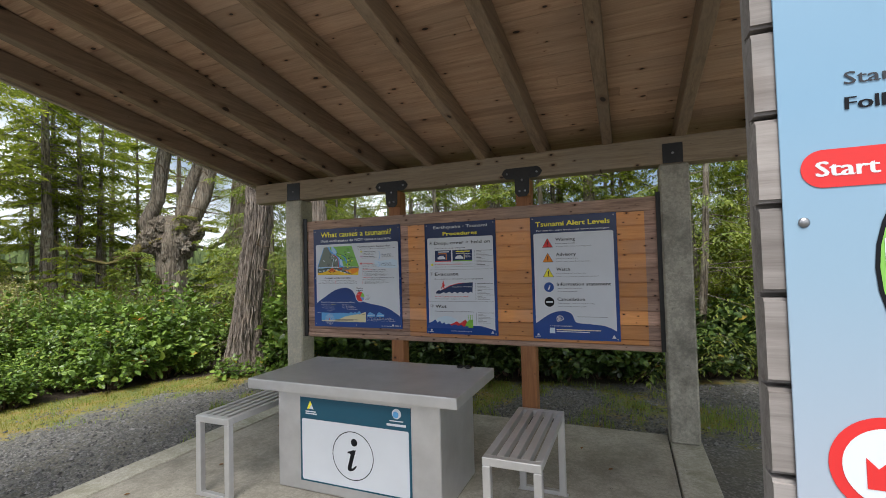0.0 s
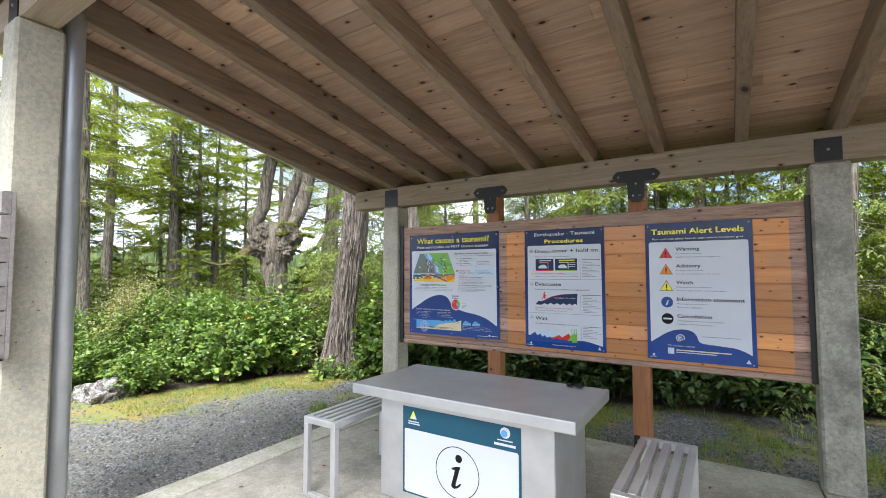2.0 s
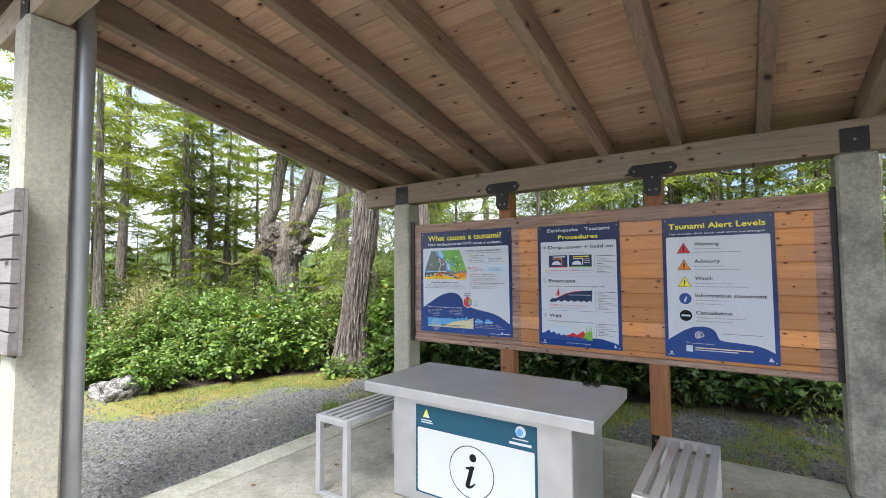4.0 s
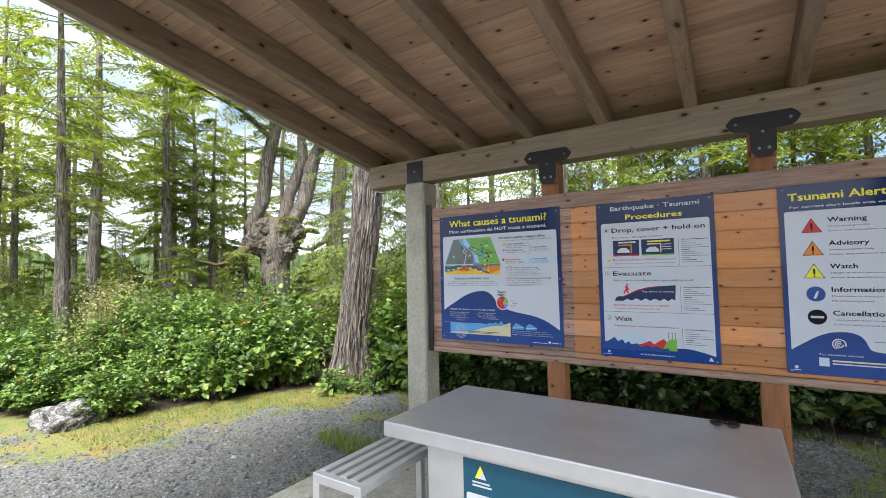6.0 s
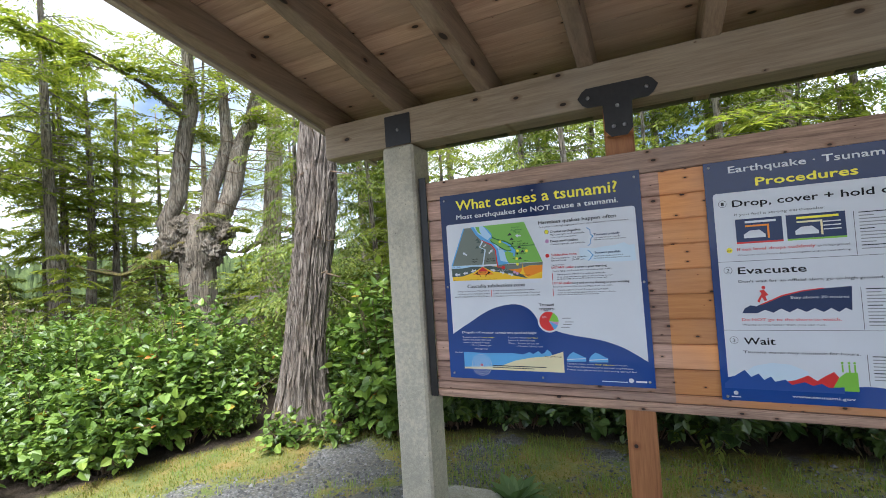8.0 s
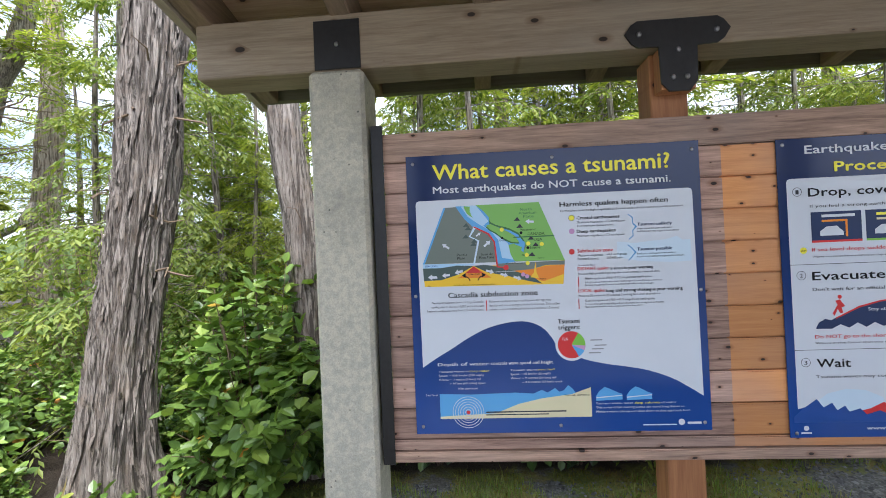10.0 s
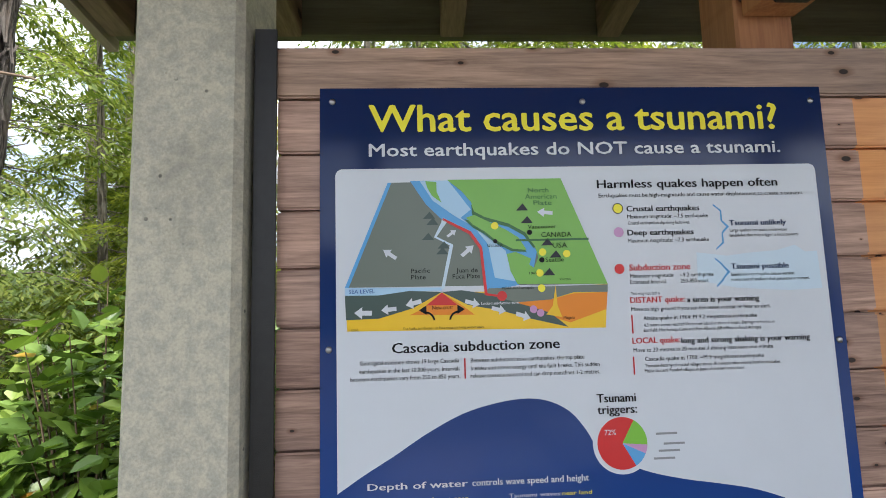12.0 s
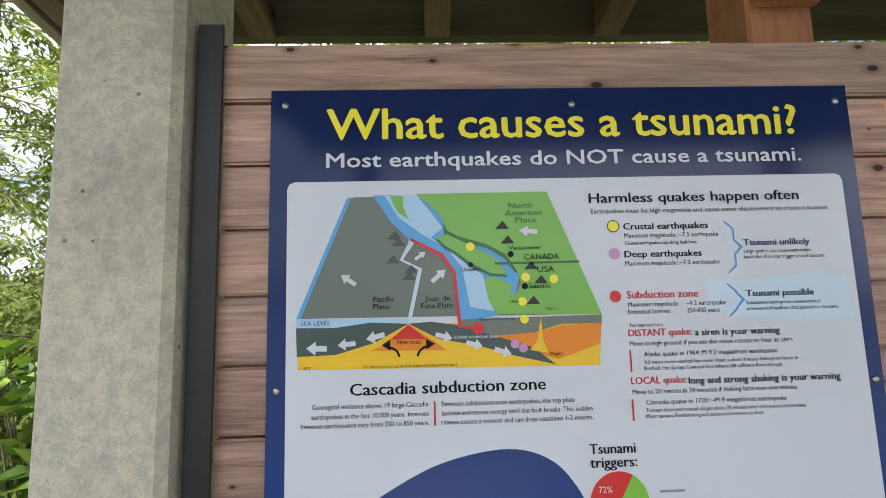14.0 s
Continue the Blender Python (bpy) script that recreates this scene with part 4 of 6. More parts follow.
def twigs(bm, rs, base, count, reach, thick):
    for _ in range(count):
        p = Vector(rs.choice(base)) + Vector((rs.uniform(-0.1, 0.1), rs.uniform(-0.1, 0.1), rs.uniform(-0.3, 0.3)))
        a = rs.uniform(0, 6.28)
        d = Vector((math.cos(a), math.sin(a), rs.uniform(-0.3, 0.4)))
        e = reach * rs.uniform(0.5, 1.2)
        m = p + d * e * 0.5 + Vector((0, 0, rs.uniform(-0.1, 0.1)))
        tube(bm, [p, m, m + Vector((d.y, -d.x, rs.uniform(-0.5, 0.3))).lerp(d, 0.6) * e * 0.5], [thick, thick * 0.7, thick * 0.3], 5, False)


cedar = thing("cedar_tree", (-2.33, 1.15, 0), "big leaning cedar trunk with grey furrowed peeling bark", "tree")
bm = bmesh.new()
furrowed(bm, [(-2.36, 1.15, -0.1), (-2.34, 1.15, 0.35), (-2.28, 1.15, 0.9), (-2.16, 1.15, 1.6), (-2.04, 1.15, 2.3), (-1.96, 1.16, 3.0), (-1.86, 1.2, 4.5), (-1.8, 1.25, 7.0)], [0.33, 0.24, 0.195, 0.185, 0.18, 0.165, 0.15, 0.13], 150, 2.0, 0.085, 0.12)
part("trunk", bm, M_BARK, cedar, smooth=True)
bm = bmesh.new()
furrowed(bm, [(-2.56, 1.02, -0.1), (-2.47, 1.05, 0.25), (-2.40, 1.08, 0.6), (-2.33, 1.1, 0.95)], [0.15, 0.12, 0.09, 0.03], 36, 5.0, 0.05)
part("root_flare", bm, M_BARKMOSS, cedar, "mossy root flare", smooth=True)
bm = bmesh.new()
twigs(bm, random.Random(5), [(-1.95, 1.05, 2.2), (-1.93, 1.0, 2.5), (-1.9, 1.05, 1.9), (-2.2, 1.0, 2.4), (-1.88, 1.1, 2.9)], 14, 0.42, 0.009)
tagged(part("dead_twig", bm, M_TWIG, cedar), kind="stuff")
# long strips of bark that stand off the trunk
rb = random.Random(41)
AXIS = [(0.1, -2.35, 0.29), (0.35, -2.34, 0.25), (0.9, -2.28, 0.205), (1.6, -2.16, 0.19), (2.3, -2.04, 0.185), (3.0, -1.96, 0.17), (4.2, -1.88, 0.155)]
bv, bf = [], []
for _ in range(190):
    z0, long = rb.uniform(0.15, 3.4), rb.uniform(0.2, 0.75)
    a, w, turn = rb.uniform(-2.9, 0.4), rb.uniform(0.008, 0.022), rb.uniform(-0.12, 0.2)
    lift = [rb.uniform(-0.005, 0.03), rb.uniform(-0.012, 0.006), rb.uniform(-0.012, 0.006), rb.uniform(-0.012, 0.006), rb.uniform(-0.005, 0.045)]
    i0 = len(bv)
    for k_ in range(5):
        z = z0 + long * k_ / 4
        for (za, xa, ra), (zb, xb, rb_) in zip(AXIS, AXIS[1:]):
            if za <= z <= zb:
                f = (z - za) / (zb - za)
                cx_, rr = xa + (xb - xa) * f, ra + (rb_ - ra) * f
                break
        b_ = a + turn * k_ / 4
        wk = w * (0.35, 1.0, 1.0, 0.9, 0.3)[k_]
        for s_ in (-1, 1):
            e_ = b_ + s_ * wk / rr
            bv.append((cx_ + math.cos(e_) * (rr + 0.006 + lift[k_]), 1.15 + math.sin(e_) * (rr + 0.006 + lift[k_]), z))
        bv.append((cx_ + math.cos(b_) * (rr + 0.016 + lift[k_]), 1.15 + math.sin(b_) * (rr + 0.016 + lift[k_]), z))
    for k_ in range(4):
        p_ = i0 + 3 * k_
        bf += [(p_, p_ + 2, p_ + 5, p_ + 3), (p_ + 2, p_ + 1, p_ + 4, p_ + 5)]
tagged(quads("bark_strip", bv, bf, M_BARK, cedar, "loose grey strips of peeling bark"), kind="stuff")
thin = thing("cedar_tree", (-1.08, 1.7, 0), "slender cedar trunk with grey ridged bark behind the post", "tree")
bm = bmesh.new()
furrowed(bm, [(-1.06, 1.75, -0.1), (-1.09, 1.72, 1.0), (-1.13, 1.66, 2.0), (-1.19, 1.58, 2.7), (-1.29, 1.5, 4.0), (-1.45, 1.5, 7.0)], [0.19, 0.145, 0.13, 0.125, 0.12, 0.1], 60, 7.0, 0.035)
part("trunk", bm, M_BARK, thin, smooth=True)
bm = bmesh.new()
twigs(bm, random.Random(15), [(-1.15, 1.6, 2.2), (-1.1, 1.6, 1.8), (-1.2, 1.5, 2.6)], 9, 0.3, 0.006)
tagged(part("dead_twig", bm, M_TWIG, thin), kind="stuff")

mossy_tree = thing("cedar_tree", (-3.6, 2.83, 0), "slim grey trunk with hanging moss behind the big cedar", "tree")
bm = bmesh.new()
furrowed(bm, [(-3.62, 2.83, -0.1), (-3.6, 2.83, 1.2), (-3.58, 2.85, 2.6), (-3.55, 2.9, 4.2), (-3.5, 2.95, 7.0)], [0.15, 0.115, 0.105, 0.1, 0.07], 36, 17.0, 0.03)
part("trunk", bm, M_BARK2, mossy_tree, smooth=True)
bm = bmesh.new()
twigs(bm, random.Random(35), [(-3.6, 2.8, 1.6), (-3.58, 2.8, 2.3), (-3.57, 2.85, 3.0)], 26, 0.6, 0.007)
tagged(part("dead_twig", bm, M_TWIG, mossy_tree), kind="stuff")

# ---- the pale snag beside the burled tree ----
snag = thing("dead_tree", (-8.6, 6.75, 0), "bleached standing dead trunk with peeling bark", "tree")
bm = bmesh.new()
furrowed(bm, [(-8.7, 6.7, -0.1), (-8.68, 6.7, 1.2), (-8.62, 6.75, 2.6), (-8.52, 6.85, 4.0), (-8.46, 6.9, 5.4), (-8.42, 6.95, 7.2), (-8.4, 6.95, 8.2)], [0.3, 0.26, 0.25, 0.24, 0.21, 0.16, 0.05], 40, 31.0, 0.06, 0.1)
part("trunk", bm, M_SNAG, snag, smooth=True)
bm = bmesh.new()
twigs(bm, random.Random(25), [(-8.6, 6.7, 2.6), (-8.5, 6.8, 4.0), (-8.45, 6.9, 5.6)], 22, 0.8, 0.014)
tagged(part("dead_twig", bm, M_TWIG, snag), kind="stuff")

# ---- the old burled tree ----
burl = thing("burled_tree", (-8.5, 4.4, 0), "old gnarled tree with a swollen burl and forked limbs", "tree")
bm = bmesh.new()
furrowed(bm, [(-8.5, 4.35, -0.1), (-8.5, 4.35, 1.0), (-8.5, 4.38, 1.9), (-8.45, 4.4, 2.4), (-8.4, 4.45, 2.9), (-8.4, 4.5, 3.2)], [0.46, 0.38, 0.38, 0.46, 0.42, 0.26], 40, 12.0, 0.1)
part("trunk", bm, M_BARK2, burl, smooth=True)
for cx_, cy_, cz_, sr_ in ((-8.75, 4.0, 2.45, 0.42), (-8.25, 4.5, 2.35, 0.45), (-8.05, 4.7, 2.75, 0.36), (-8.6, 4.15, 2.85, 0.34), (-8.35, 4.3, 2.05, 0.3)):
    bm = bmesh.new()
    bmesh.ops.create_icosphere(bm, subdivisions=5, radius=sr_)
    for v in bm.verts:
        c = v.co.copy() / sr_
        v.co *= 1 + 0.35 * noise.noise(c * 1.6 + Vector((cx_, cz_, 0))) - 0.36 * abs(noise.noise(c * 4.5)) + 0.2 * noise.noise(c * 9) - 0.12 * abs(noise.noise(c * 16)) - 0.08
        v.co += Vector((cx_, cy_, cz_))
    part("burl", bm, M_BARK2, burl, "knobbly swollen burl", smooth=True)
for pts, rad, mt in (([(-8.75, 4.05, 2.5), (-8.9, 3.9, 3.0), (-8.7, 4.1, 3.6), (-8.6, 4.2, 4.7), (-8.45, 4.35, 5.8), (-8.5, 4.3, 8.5)], [0.22, 0.2, 0.19, 0.19, 0.16, 0.08], M_BARK2), ([(-8.25, 4.65, 2.8), (-8.0, 5.0, 3.7), (-7.85, 5.15, 4.8), (-7.6, 5.4, 5.6), (-7.2, 5.8, 8.5)], [0.24, 0.23, 0.2, 0.17, 0.08], M_BARK2), ([(-8.35, 4.5, 2.8), (-8.25, 4.65, 3.8), (-8.0, 4.95, 4.9), (-8.1, 4.9, 7.5)], [0.2, 0.17, 0.14, 0.06], M_BARK2), ([(-8.6, 4.2, 2.55), (-8.85, 3.8, 2.3), (-9.05, 3.5, 1.95), (-9.3, 3.2, 1.85), (-9.7, 2.6, 2.05), (-10.0, 2.3, 2.5)], [0.30, 0.27, 0.25, 0.2, 0.05, 0.015], M_BARKMOSS), ([(-8.2, 4.7, 2.4), (-7.9, 5.1, 2.25), (-7.6, 5.4, 2.5), (-7.5, 5.5, 2.9)], [0.16, 0.13, 0.11, 0.05], M_BARK2)):
    bm = bmesh.new()
    furrowed(bm, pts, rad, 20, pts[0][0], 0.03)
    part("limb", bm, mt, burl, "mossy limb" if mt is M_BARKMOSS else "", smooth=True)
bm = bmesh.new()
twigs(bm, random.Random(8), [(-8.5, 4.3, 3.0), (-8.6, 4.2, 4.5), (-7.8, 5.2, 4.6), (-9.2, 3.3, 2.0), (-8.0, 5.0, 3.6)], 40, 1.1, 0.018)
tagged(part("dead_twig", bm, M_TWIG, burl), kind="stuff")
bm = bmesh.new()
furrowed(bm, [(-8.55, 4.25, 5.5), (-8.68, 3.5, 6.05), (-8.8, 2.5, 6.35), (-8.95, 1.3, 6.45)], [0.1, 0.08, 0.06, 0.02], 14, 3.0, 0.015)
part("limb", bm, M_BARK2, burl, smooth=True)
r2 = np.random.default_rng(77)
tufts = ([], [], [], [])
bm = bmesh.new()
for cx_, cy_, cz_, reach_, many in ((-8.5, 4.2, 2.9, 0.5, 7), (-7.95, 4.9, 2.9, 0.5, 7), (-8.6, 4.2, 5.2, 1.0, 9), (-7.6, 5.4, 5.4, 1.1, 10), (-8.0, 4.9, 6.0, 1.2, 12), (-8.5, 4.3, 6.6, 1.4, 14), (-8.7, 3.3, 6.1, 0.8, 8), (-8.8, 2.5, 6.35, 0.8, 9), (-8.9, 1.6, 6.42, 0.8, 10), (-8.4, 4.5, 7.6, 1.5, 14), (-7.3, 5.7, 7.0, 1.4, 12)):
    for _ in range(many):
        a = r2.uniform(0, 2 * math.pi)
        p0 = np.array([cx_, cy_, cz_]) + r2.normal(0, 0.12, 3)
        e = reach_ * r2.uniform(0.5, 1.2)
        p2 = p0 + np.array([math.cos(a), math.sin(a), r2.uniform(-0.35, 0.25)]) * e
        p1 = (p0 + p2) / 2 + np.array([0, 0, 0.12 * e])
        tube(bm, [p0, p1, p2], [0.014, 0.009, 0.004], 4, False)
        bough(r2, p0, p1, p2, e, 16, 8, 0.11, 0.03, tufts)
tagged(part("twig", bm, M_TWIG, burl), kind="stuff")
P_, D_, U_, L_ = (np.concatenate(q) for q in tufts)
part_mesh("crown", needles("crown", P_, D_, U_, L_, L_ * r2.uniform(0.26, 0.42, len(L_)), M_HEMLOCK), None, burl)

# ---- boulder at the bushes ----
rock = thing("boulder", (-3.88, -1.68, 0), "low grey boulder with white lichen patches", "rock")
bm = bmesh.new()
bmesh.ops.create_icosphere(bm, subdivisions=5, radius=1.0)
for v in bm.verts:
    c = v.co.copy()
    d = 1 + 0.4 * noise.noise(c * 1.3 + Vector((4, 1, 2))) - 0.3 * abs(noise.noise(c * 2.6)) + 0.10 * noise.noise(c * 6) + 0.05 * noise.noise(c * 14)
    v.co = Vector((c.x * 0.44, c.y * 0.36, c.z * 0.27)) * d
    v.co = v.co * 0.9 + Vector((-3.88, -1.68, -0.04))
n = Nodes("lichened_stone")
vv = n.coords()
stone = n.ramp(n.noise(vv, 14, 6, 0.7), (0.35, (0.055, 0.047, 0.042)), (0.65, (0.16, 0.14, 0.125)))
stone = n.mix(n.ramp(n.noise(vv, 11, 8, 0.78), (0.49, 0.0), (0.54, 0.8)), stone, (0.42, 0.41, 0.385, 1))
n.set(Base_Color=stone, Roughness=0.9)
n.bump(n.noise(vv, 38, 7, 0.75), 0.9, 0.03)
part("stone", bm, n.m, rock, smooth=True)

# broad-leaved weed rosette behind the slab
weed = thing("weed", (0.26, 0.32, land(0.26, 0.32)), "broad-leaved grey-green weed rosette growing by the slab", "plant")
r3 = np.random.default_rng(5)
nl = 26
an = np.linspace(0, 12.0, nl)
lw = np.stack([np.cos(an), np.sin(an), np.linspace(0.15, 1.3, nl)], 1)
M_WEED = leaf_mat("weed_leaf", ((0.0, (0.10, 0.17, 0.06)), (1.0, (0.17, 0.25, 0.10))), 0.6, 0.25, 0.3)
part_mesh("leaves", leaves("leaves", np.tile(np.array([[0.26, 0.32, land(0.26, 0.32) + 0.02]]), (nl, 1)), lw, np.tile(np.array([[0, 0, 1.0]]), (nl, 1)), r3.uniform(0.16, 0.27, nl), r3.uniform(0.075, 0.11, nl), M_WEED), None, weed)

# rough concrete that spilled round the foot of the back post
foot = thing("concrete_footing", (-0.1, 0.12, -0.03), "rough pale lump of spilled concrete at the post foot", "footing")
bm = bmesh.new()
bmesh.ops.create_icosphere(bm, subdivisions=4, radius=1.0)
for v in bm.verts:
    c = v.co.copy()
    d = 1 + 0.4 * noise.noise(c * 1.7 + Vector((1, 5, 2))) + 0.12 * noise.noise(c * 6)
    v.co = Vector((c.x * 0.36 * d, c.y * 0.15 * d, c.z * 0.07 * d)) + Vector((-0.03, 0.245, -0.025))
part("lump", bm, M_CURB, foot, smooth=True)

# a few dead leaves on the slab
M_DEAD = leaf_mat("dead_leaf", ((0.0, (0.16, 0.07, 0.03)), (1.0, (0.30, 0.15, 0.06))), 0.8, 0.1, 0.2)
r4 = np.random.default_rng(3)
dead = leaves("fallen_leaf", np.array([[0.0, 0.0, 0.004]]), np.array([[1.0, 0, 0.12]]), np.array([[0, 0, 1.0]]), np.array([0.045]), np.array([0.022]), M_DEAD, 0.5)
for lx, ly in ((3.35, -0.75), (3.12, -0.42), (2.62, -0.35), (0.2, -0.8), (0.35, -1.7), (3.55, -1.6), (0.55, -0.5), (1.6, -0.6), (3.3, -2.2), (0.1, -2.3)):
    lf = part_mesh("fallen_leaf", dead, None, None)
    lf.matrix_basis = pose(lx, ly, 0.0005, 0, 0, r4.uniform(0, 360))
    tagged(lf, "small brown dead leaf lying on the concrete slab", "leaf", "fallen leaves")


# ---- printed signs ----
def ink(name, col, rough=0.3, coat=0.06):
    """Printed vinyl under a clear gloss, faintly faded."""
    n = Nodes(name)
    f = n.noise(n.coords(), 3.0, 4, 0.6)
    n.set(Base_Color=n.ramp(f, (0.3, tuple(c * 0.94 for c in col)), (0.7, col)), Roughness=rough, Specular_IOR_Level=0.3 if coat else 0.12, Coat_Weight=coat, Coat_Roughness=0.08)
    return n.m


I_NAVY = ink("ink_navy", (0.012, 0.03, 0.10))
I_BLUE = ink("ink_blue", (0.022, 0.075, 0.30))


def fade_ink():
    """Navy at the head of the posters, running into blue at the foot."""
    n = Nodes("ink_navy_to_blue")
    z = n.put("SeparateXYZ", {0: n.coords()}).outputs[2]
    n.set(Base_Color=n.ramp(n.math("SUBTRACT", z, 0.9), (0.1, (0.020, 0.066, 0.27)), (0.6, (0.010, 0.033, 0.14)), (1.0, (0.007, 0.020, 0.085))), Roughness=0.13, Specular_IOR_Level=0.36)
    return n.m


I_FADE = fade_ink()
I_WHITE = ink("ink_white", (0.64, 0.675, 0.73))
I_BAR = ink("ink_small_print", (0.26, 0.27, 0.29))
I_YELLOW = ink("ink_yellow", (0.88, 0.80, 0.05))
I_BLACK = ink("ink_black", (0.010, 0.011, 0.014), 0.4, 0.0)
I_GREYTEXT = ink("ink_grey", (0.05, 0.053, 0.062), 0.4, 0.0)
I_RED = ink("ink_red", (0.62, 0.035, 0.035))
I_ORANGE = ink("ink_orange", (0.80, 0.26, 0.02))
I_SUN = ink("ink_amber", (0.85, 0.55, 0.03))
I_GREEN = ink("ink_green", (0.21, 0.47, 0.09))
I_DKGREEN = ink("ink_dark_green", (0.05, 0.16, 0.05))
I_SEA = ink("ink_sea", (0.12, 0.38, 0.72))
I_PALE = ink("ink_pale_blue", (0.42, 0.63, 0.82))
I_MIST = ink("ink_mist_blue", (0.58, 0.71, 0.82))
I_PLATE = ink("ink_plate_grey", (0.17, 0.20, 0.17))
I_SLATE = ink("ink_slate", (0.07, 0.105, 0.095))
I_SAND = ink("ink_sand", (0.72, 0.66, 0.42))
I_PINK = ink("ink_pink", (0.55, 0.30, 0.52))
I_TEAL = ink("ink_teal", (0.012, 0.085, 0.14))
I_LIME = ink("ink_lime", (0.22, 0.52, 0.06))


class Sheet:
    """A printed panel on an upright plane: places go across and down, from 0 to 1; later layers lie nearer."""

    def __init__(self, parent, x0, z1, w, h, y, sag=0.0):
        self.p, self.x0, self.z1, self.w, self.h, self.y, self.sag = parent, x0, z1, w, h, y, sag

    def at(self, u, v, layer):
        # sag: the print's lower half sits a little lower on the panel
        v += self.sag * math.sin(math.pi * v) * min(1.0, max(0.0, (v - 0.4) * 10))
        return (self.x0 + u * self.w, self.y - 0.0006 * layer, self.z1 - v * self.h)

    def poly(self, pts, material, layer=1, name="print"):
        me = bpy.data.meshes.new(name)
        me.from_pydata([self.at(u, v, layer) for u, v in pts], [], [tuple(range(len(pts)))])
        return part_mesh(name, me, material, self.p)

    def rect(self, u0, v0, u1, v1, material, layer=1, name="print"):
        return self.poly([(u0, v0), (u0, v1), (u1, v1), (u1, v0)], material, layer, name)

    def bar(self, u0, u1, v, material, layer=3, th=0.006):
        return self.rect(u0, v - th / 2, u1, v + th / 2, material, layer, "text_bar")

    def ring(self, u, v, r, material, layer=3, hole=0.0, a0=0.0, a1=360.0, name="print"):
        """A disc, ring or slice; r in metres."""
        cx, _, cz = self.at(u, v, layer)
        y = self.y - 0.0006 * layer
        k = max(6, int((a1 - a0) / 9))
        out = [(cx + r * math.cos(radians(a0 + (a1 - a0) * i / k)), y, cz + r * math.sin(radians(a0 + (a1 - a0) * i / k))) for i in range(k + 1)]
        inn = [(cx + (p[0] - cx) * hole, y, cz + (p[2] - cz) * hole) for p in out]
        me = bpy.data.meshes.new(name)
        me.from_pydata(out + inn, [], [(i, i + 1, k + 2 + i, k + 1 + i) if hole else (i, i + 1, k + 1) for i in range(k)])
        return part_mesh(name, me, material, self.p)

    def text(self, words, u, v, u1, cap, material, layer=3, bold=0.0, slope=0.0):
        """A line of lettering from u to u1 on the baseline v; cap: height of its capitals in metres."""
        cu = bpy.data.curves.new("lettering", "FONT")
        cu.body, cu.size, cu.resolution_u, cu.offset, cu.shear = words, 1.0, 2, 0.0, slope
        ob = bpy.data.objects.new("lettering", cu)
        me = bpy.data.meshes.new_from_object(ob)
        bpy.data.objects.remove(ob)
        co = np.empty(len(me.vertices) * 3)
        me.vertices.foreach_get("co", co)
        co = co.reshape(-1, 3)
        lo, hi = co[:, 0].min(), co[:, 0].max()
        x0, y, z0 = self.at(u, v, layer)
        xs = x0 + (co[:, 0] - lo) / (hi - lo) * (u1 - u) * self.w
        zs = z0 + co[:, 1] * cap / 0.729
        # the strokes are thickened by laying large letters several times, a hair apart
        thick = ((0.015 if cap > 0.013 else 0.004) + bold * 1.3) * cap / 0.729
        laid = [np.stack([xs + a * thick, np.full_like(xs, y - 0.0001 * j), zs + b * thick], 1) for j, (a, b) in enumerate(((-1, 0), (1, 0), (0, 0.8), (0, -0.8))[: 4 if cap > 0.03 else 2 if cap > 0.013 else 1])]
        faces = [tuple(f.vertices) for f in me.polygons]
        k = len(xs)
        bpy.data.meshes.remove(me)
        me = bpy.data.meshes.new("lettering")
        me.from_pydata(np.concatenate(laid).tolist(), [], [tuple(i + k * j for i in f) for j in range(len(laid)) for f in faces])
        return tagged(part_mesh("lettering", me, material, self.p), kind="stuff")

    def panel(self, material, name="panel", thick=0.0045, r=0.006):
        return part(name, block(self.x0, self.x0 + self.w, self.y, self.y + thick, self.z1 - self.h, self.z1, 0.0008), material, self.p)

    def screws(self, spots):
        for u, v in spots:
            b = bmesh.new()
            x, y, z = self.at(u, v, 1)
            bmesh.ops.create_uvsphere(b, u_segments=10, v_segments=6, radius=0.0075, matrix=Matrix.Translation((x, y, z)) @ Matrix.Diagonal((1, 0.45, 1, 1)))
            part("screw", b, M_BOLT, self.p, smooth=True)

    def field(self, u0, v0, u1, wave, material, r=0.012):
        """The white field: rounded above, the wave's outline below (from right to left)."""
        a = r * self.h / self.w
        soft = []
        for i in range(len(wave) - 1):
            p = [wave[max(0, i - 1)], wave[i], wave[i + 1], wave[min(len(wave) - 1, i + 2)]]
            for t in (0.0, 0.25, 0.5, 0.75):
                soft.append(tuple(0.5 * (2 * p[1][c] + (p[2][c] - p[0][c]) * t + (2 * p[0][c] - 5 * p[1][c] + 4 * p[2][c] - p[3][c]) * t * t + (3 * p[1][c] - p[0][c] - 3 * p[2][c] + p[3][c]) * t**3) for c in (0, 1)))
        wave = soft + [wave[-1]]
        top = [(u0, v0 + r), (u0 + a * 0.3, v0 + r * 0.3), (u0 + a, v0), (u1 - a, v0), (u1 - a * 0.3, v0 + r * 0.3), (u1, v0 + r)]
        return self.poly((top + wave)[::-1], material, 1, "field")


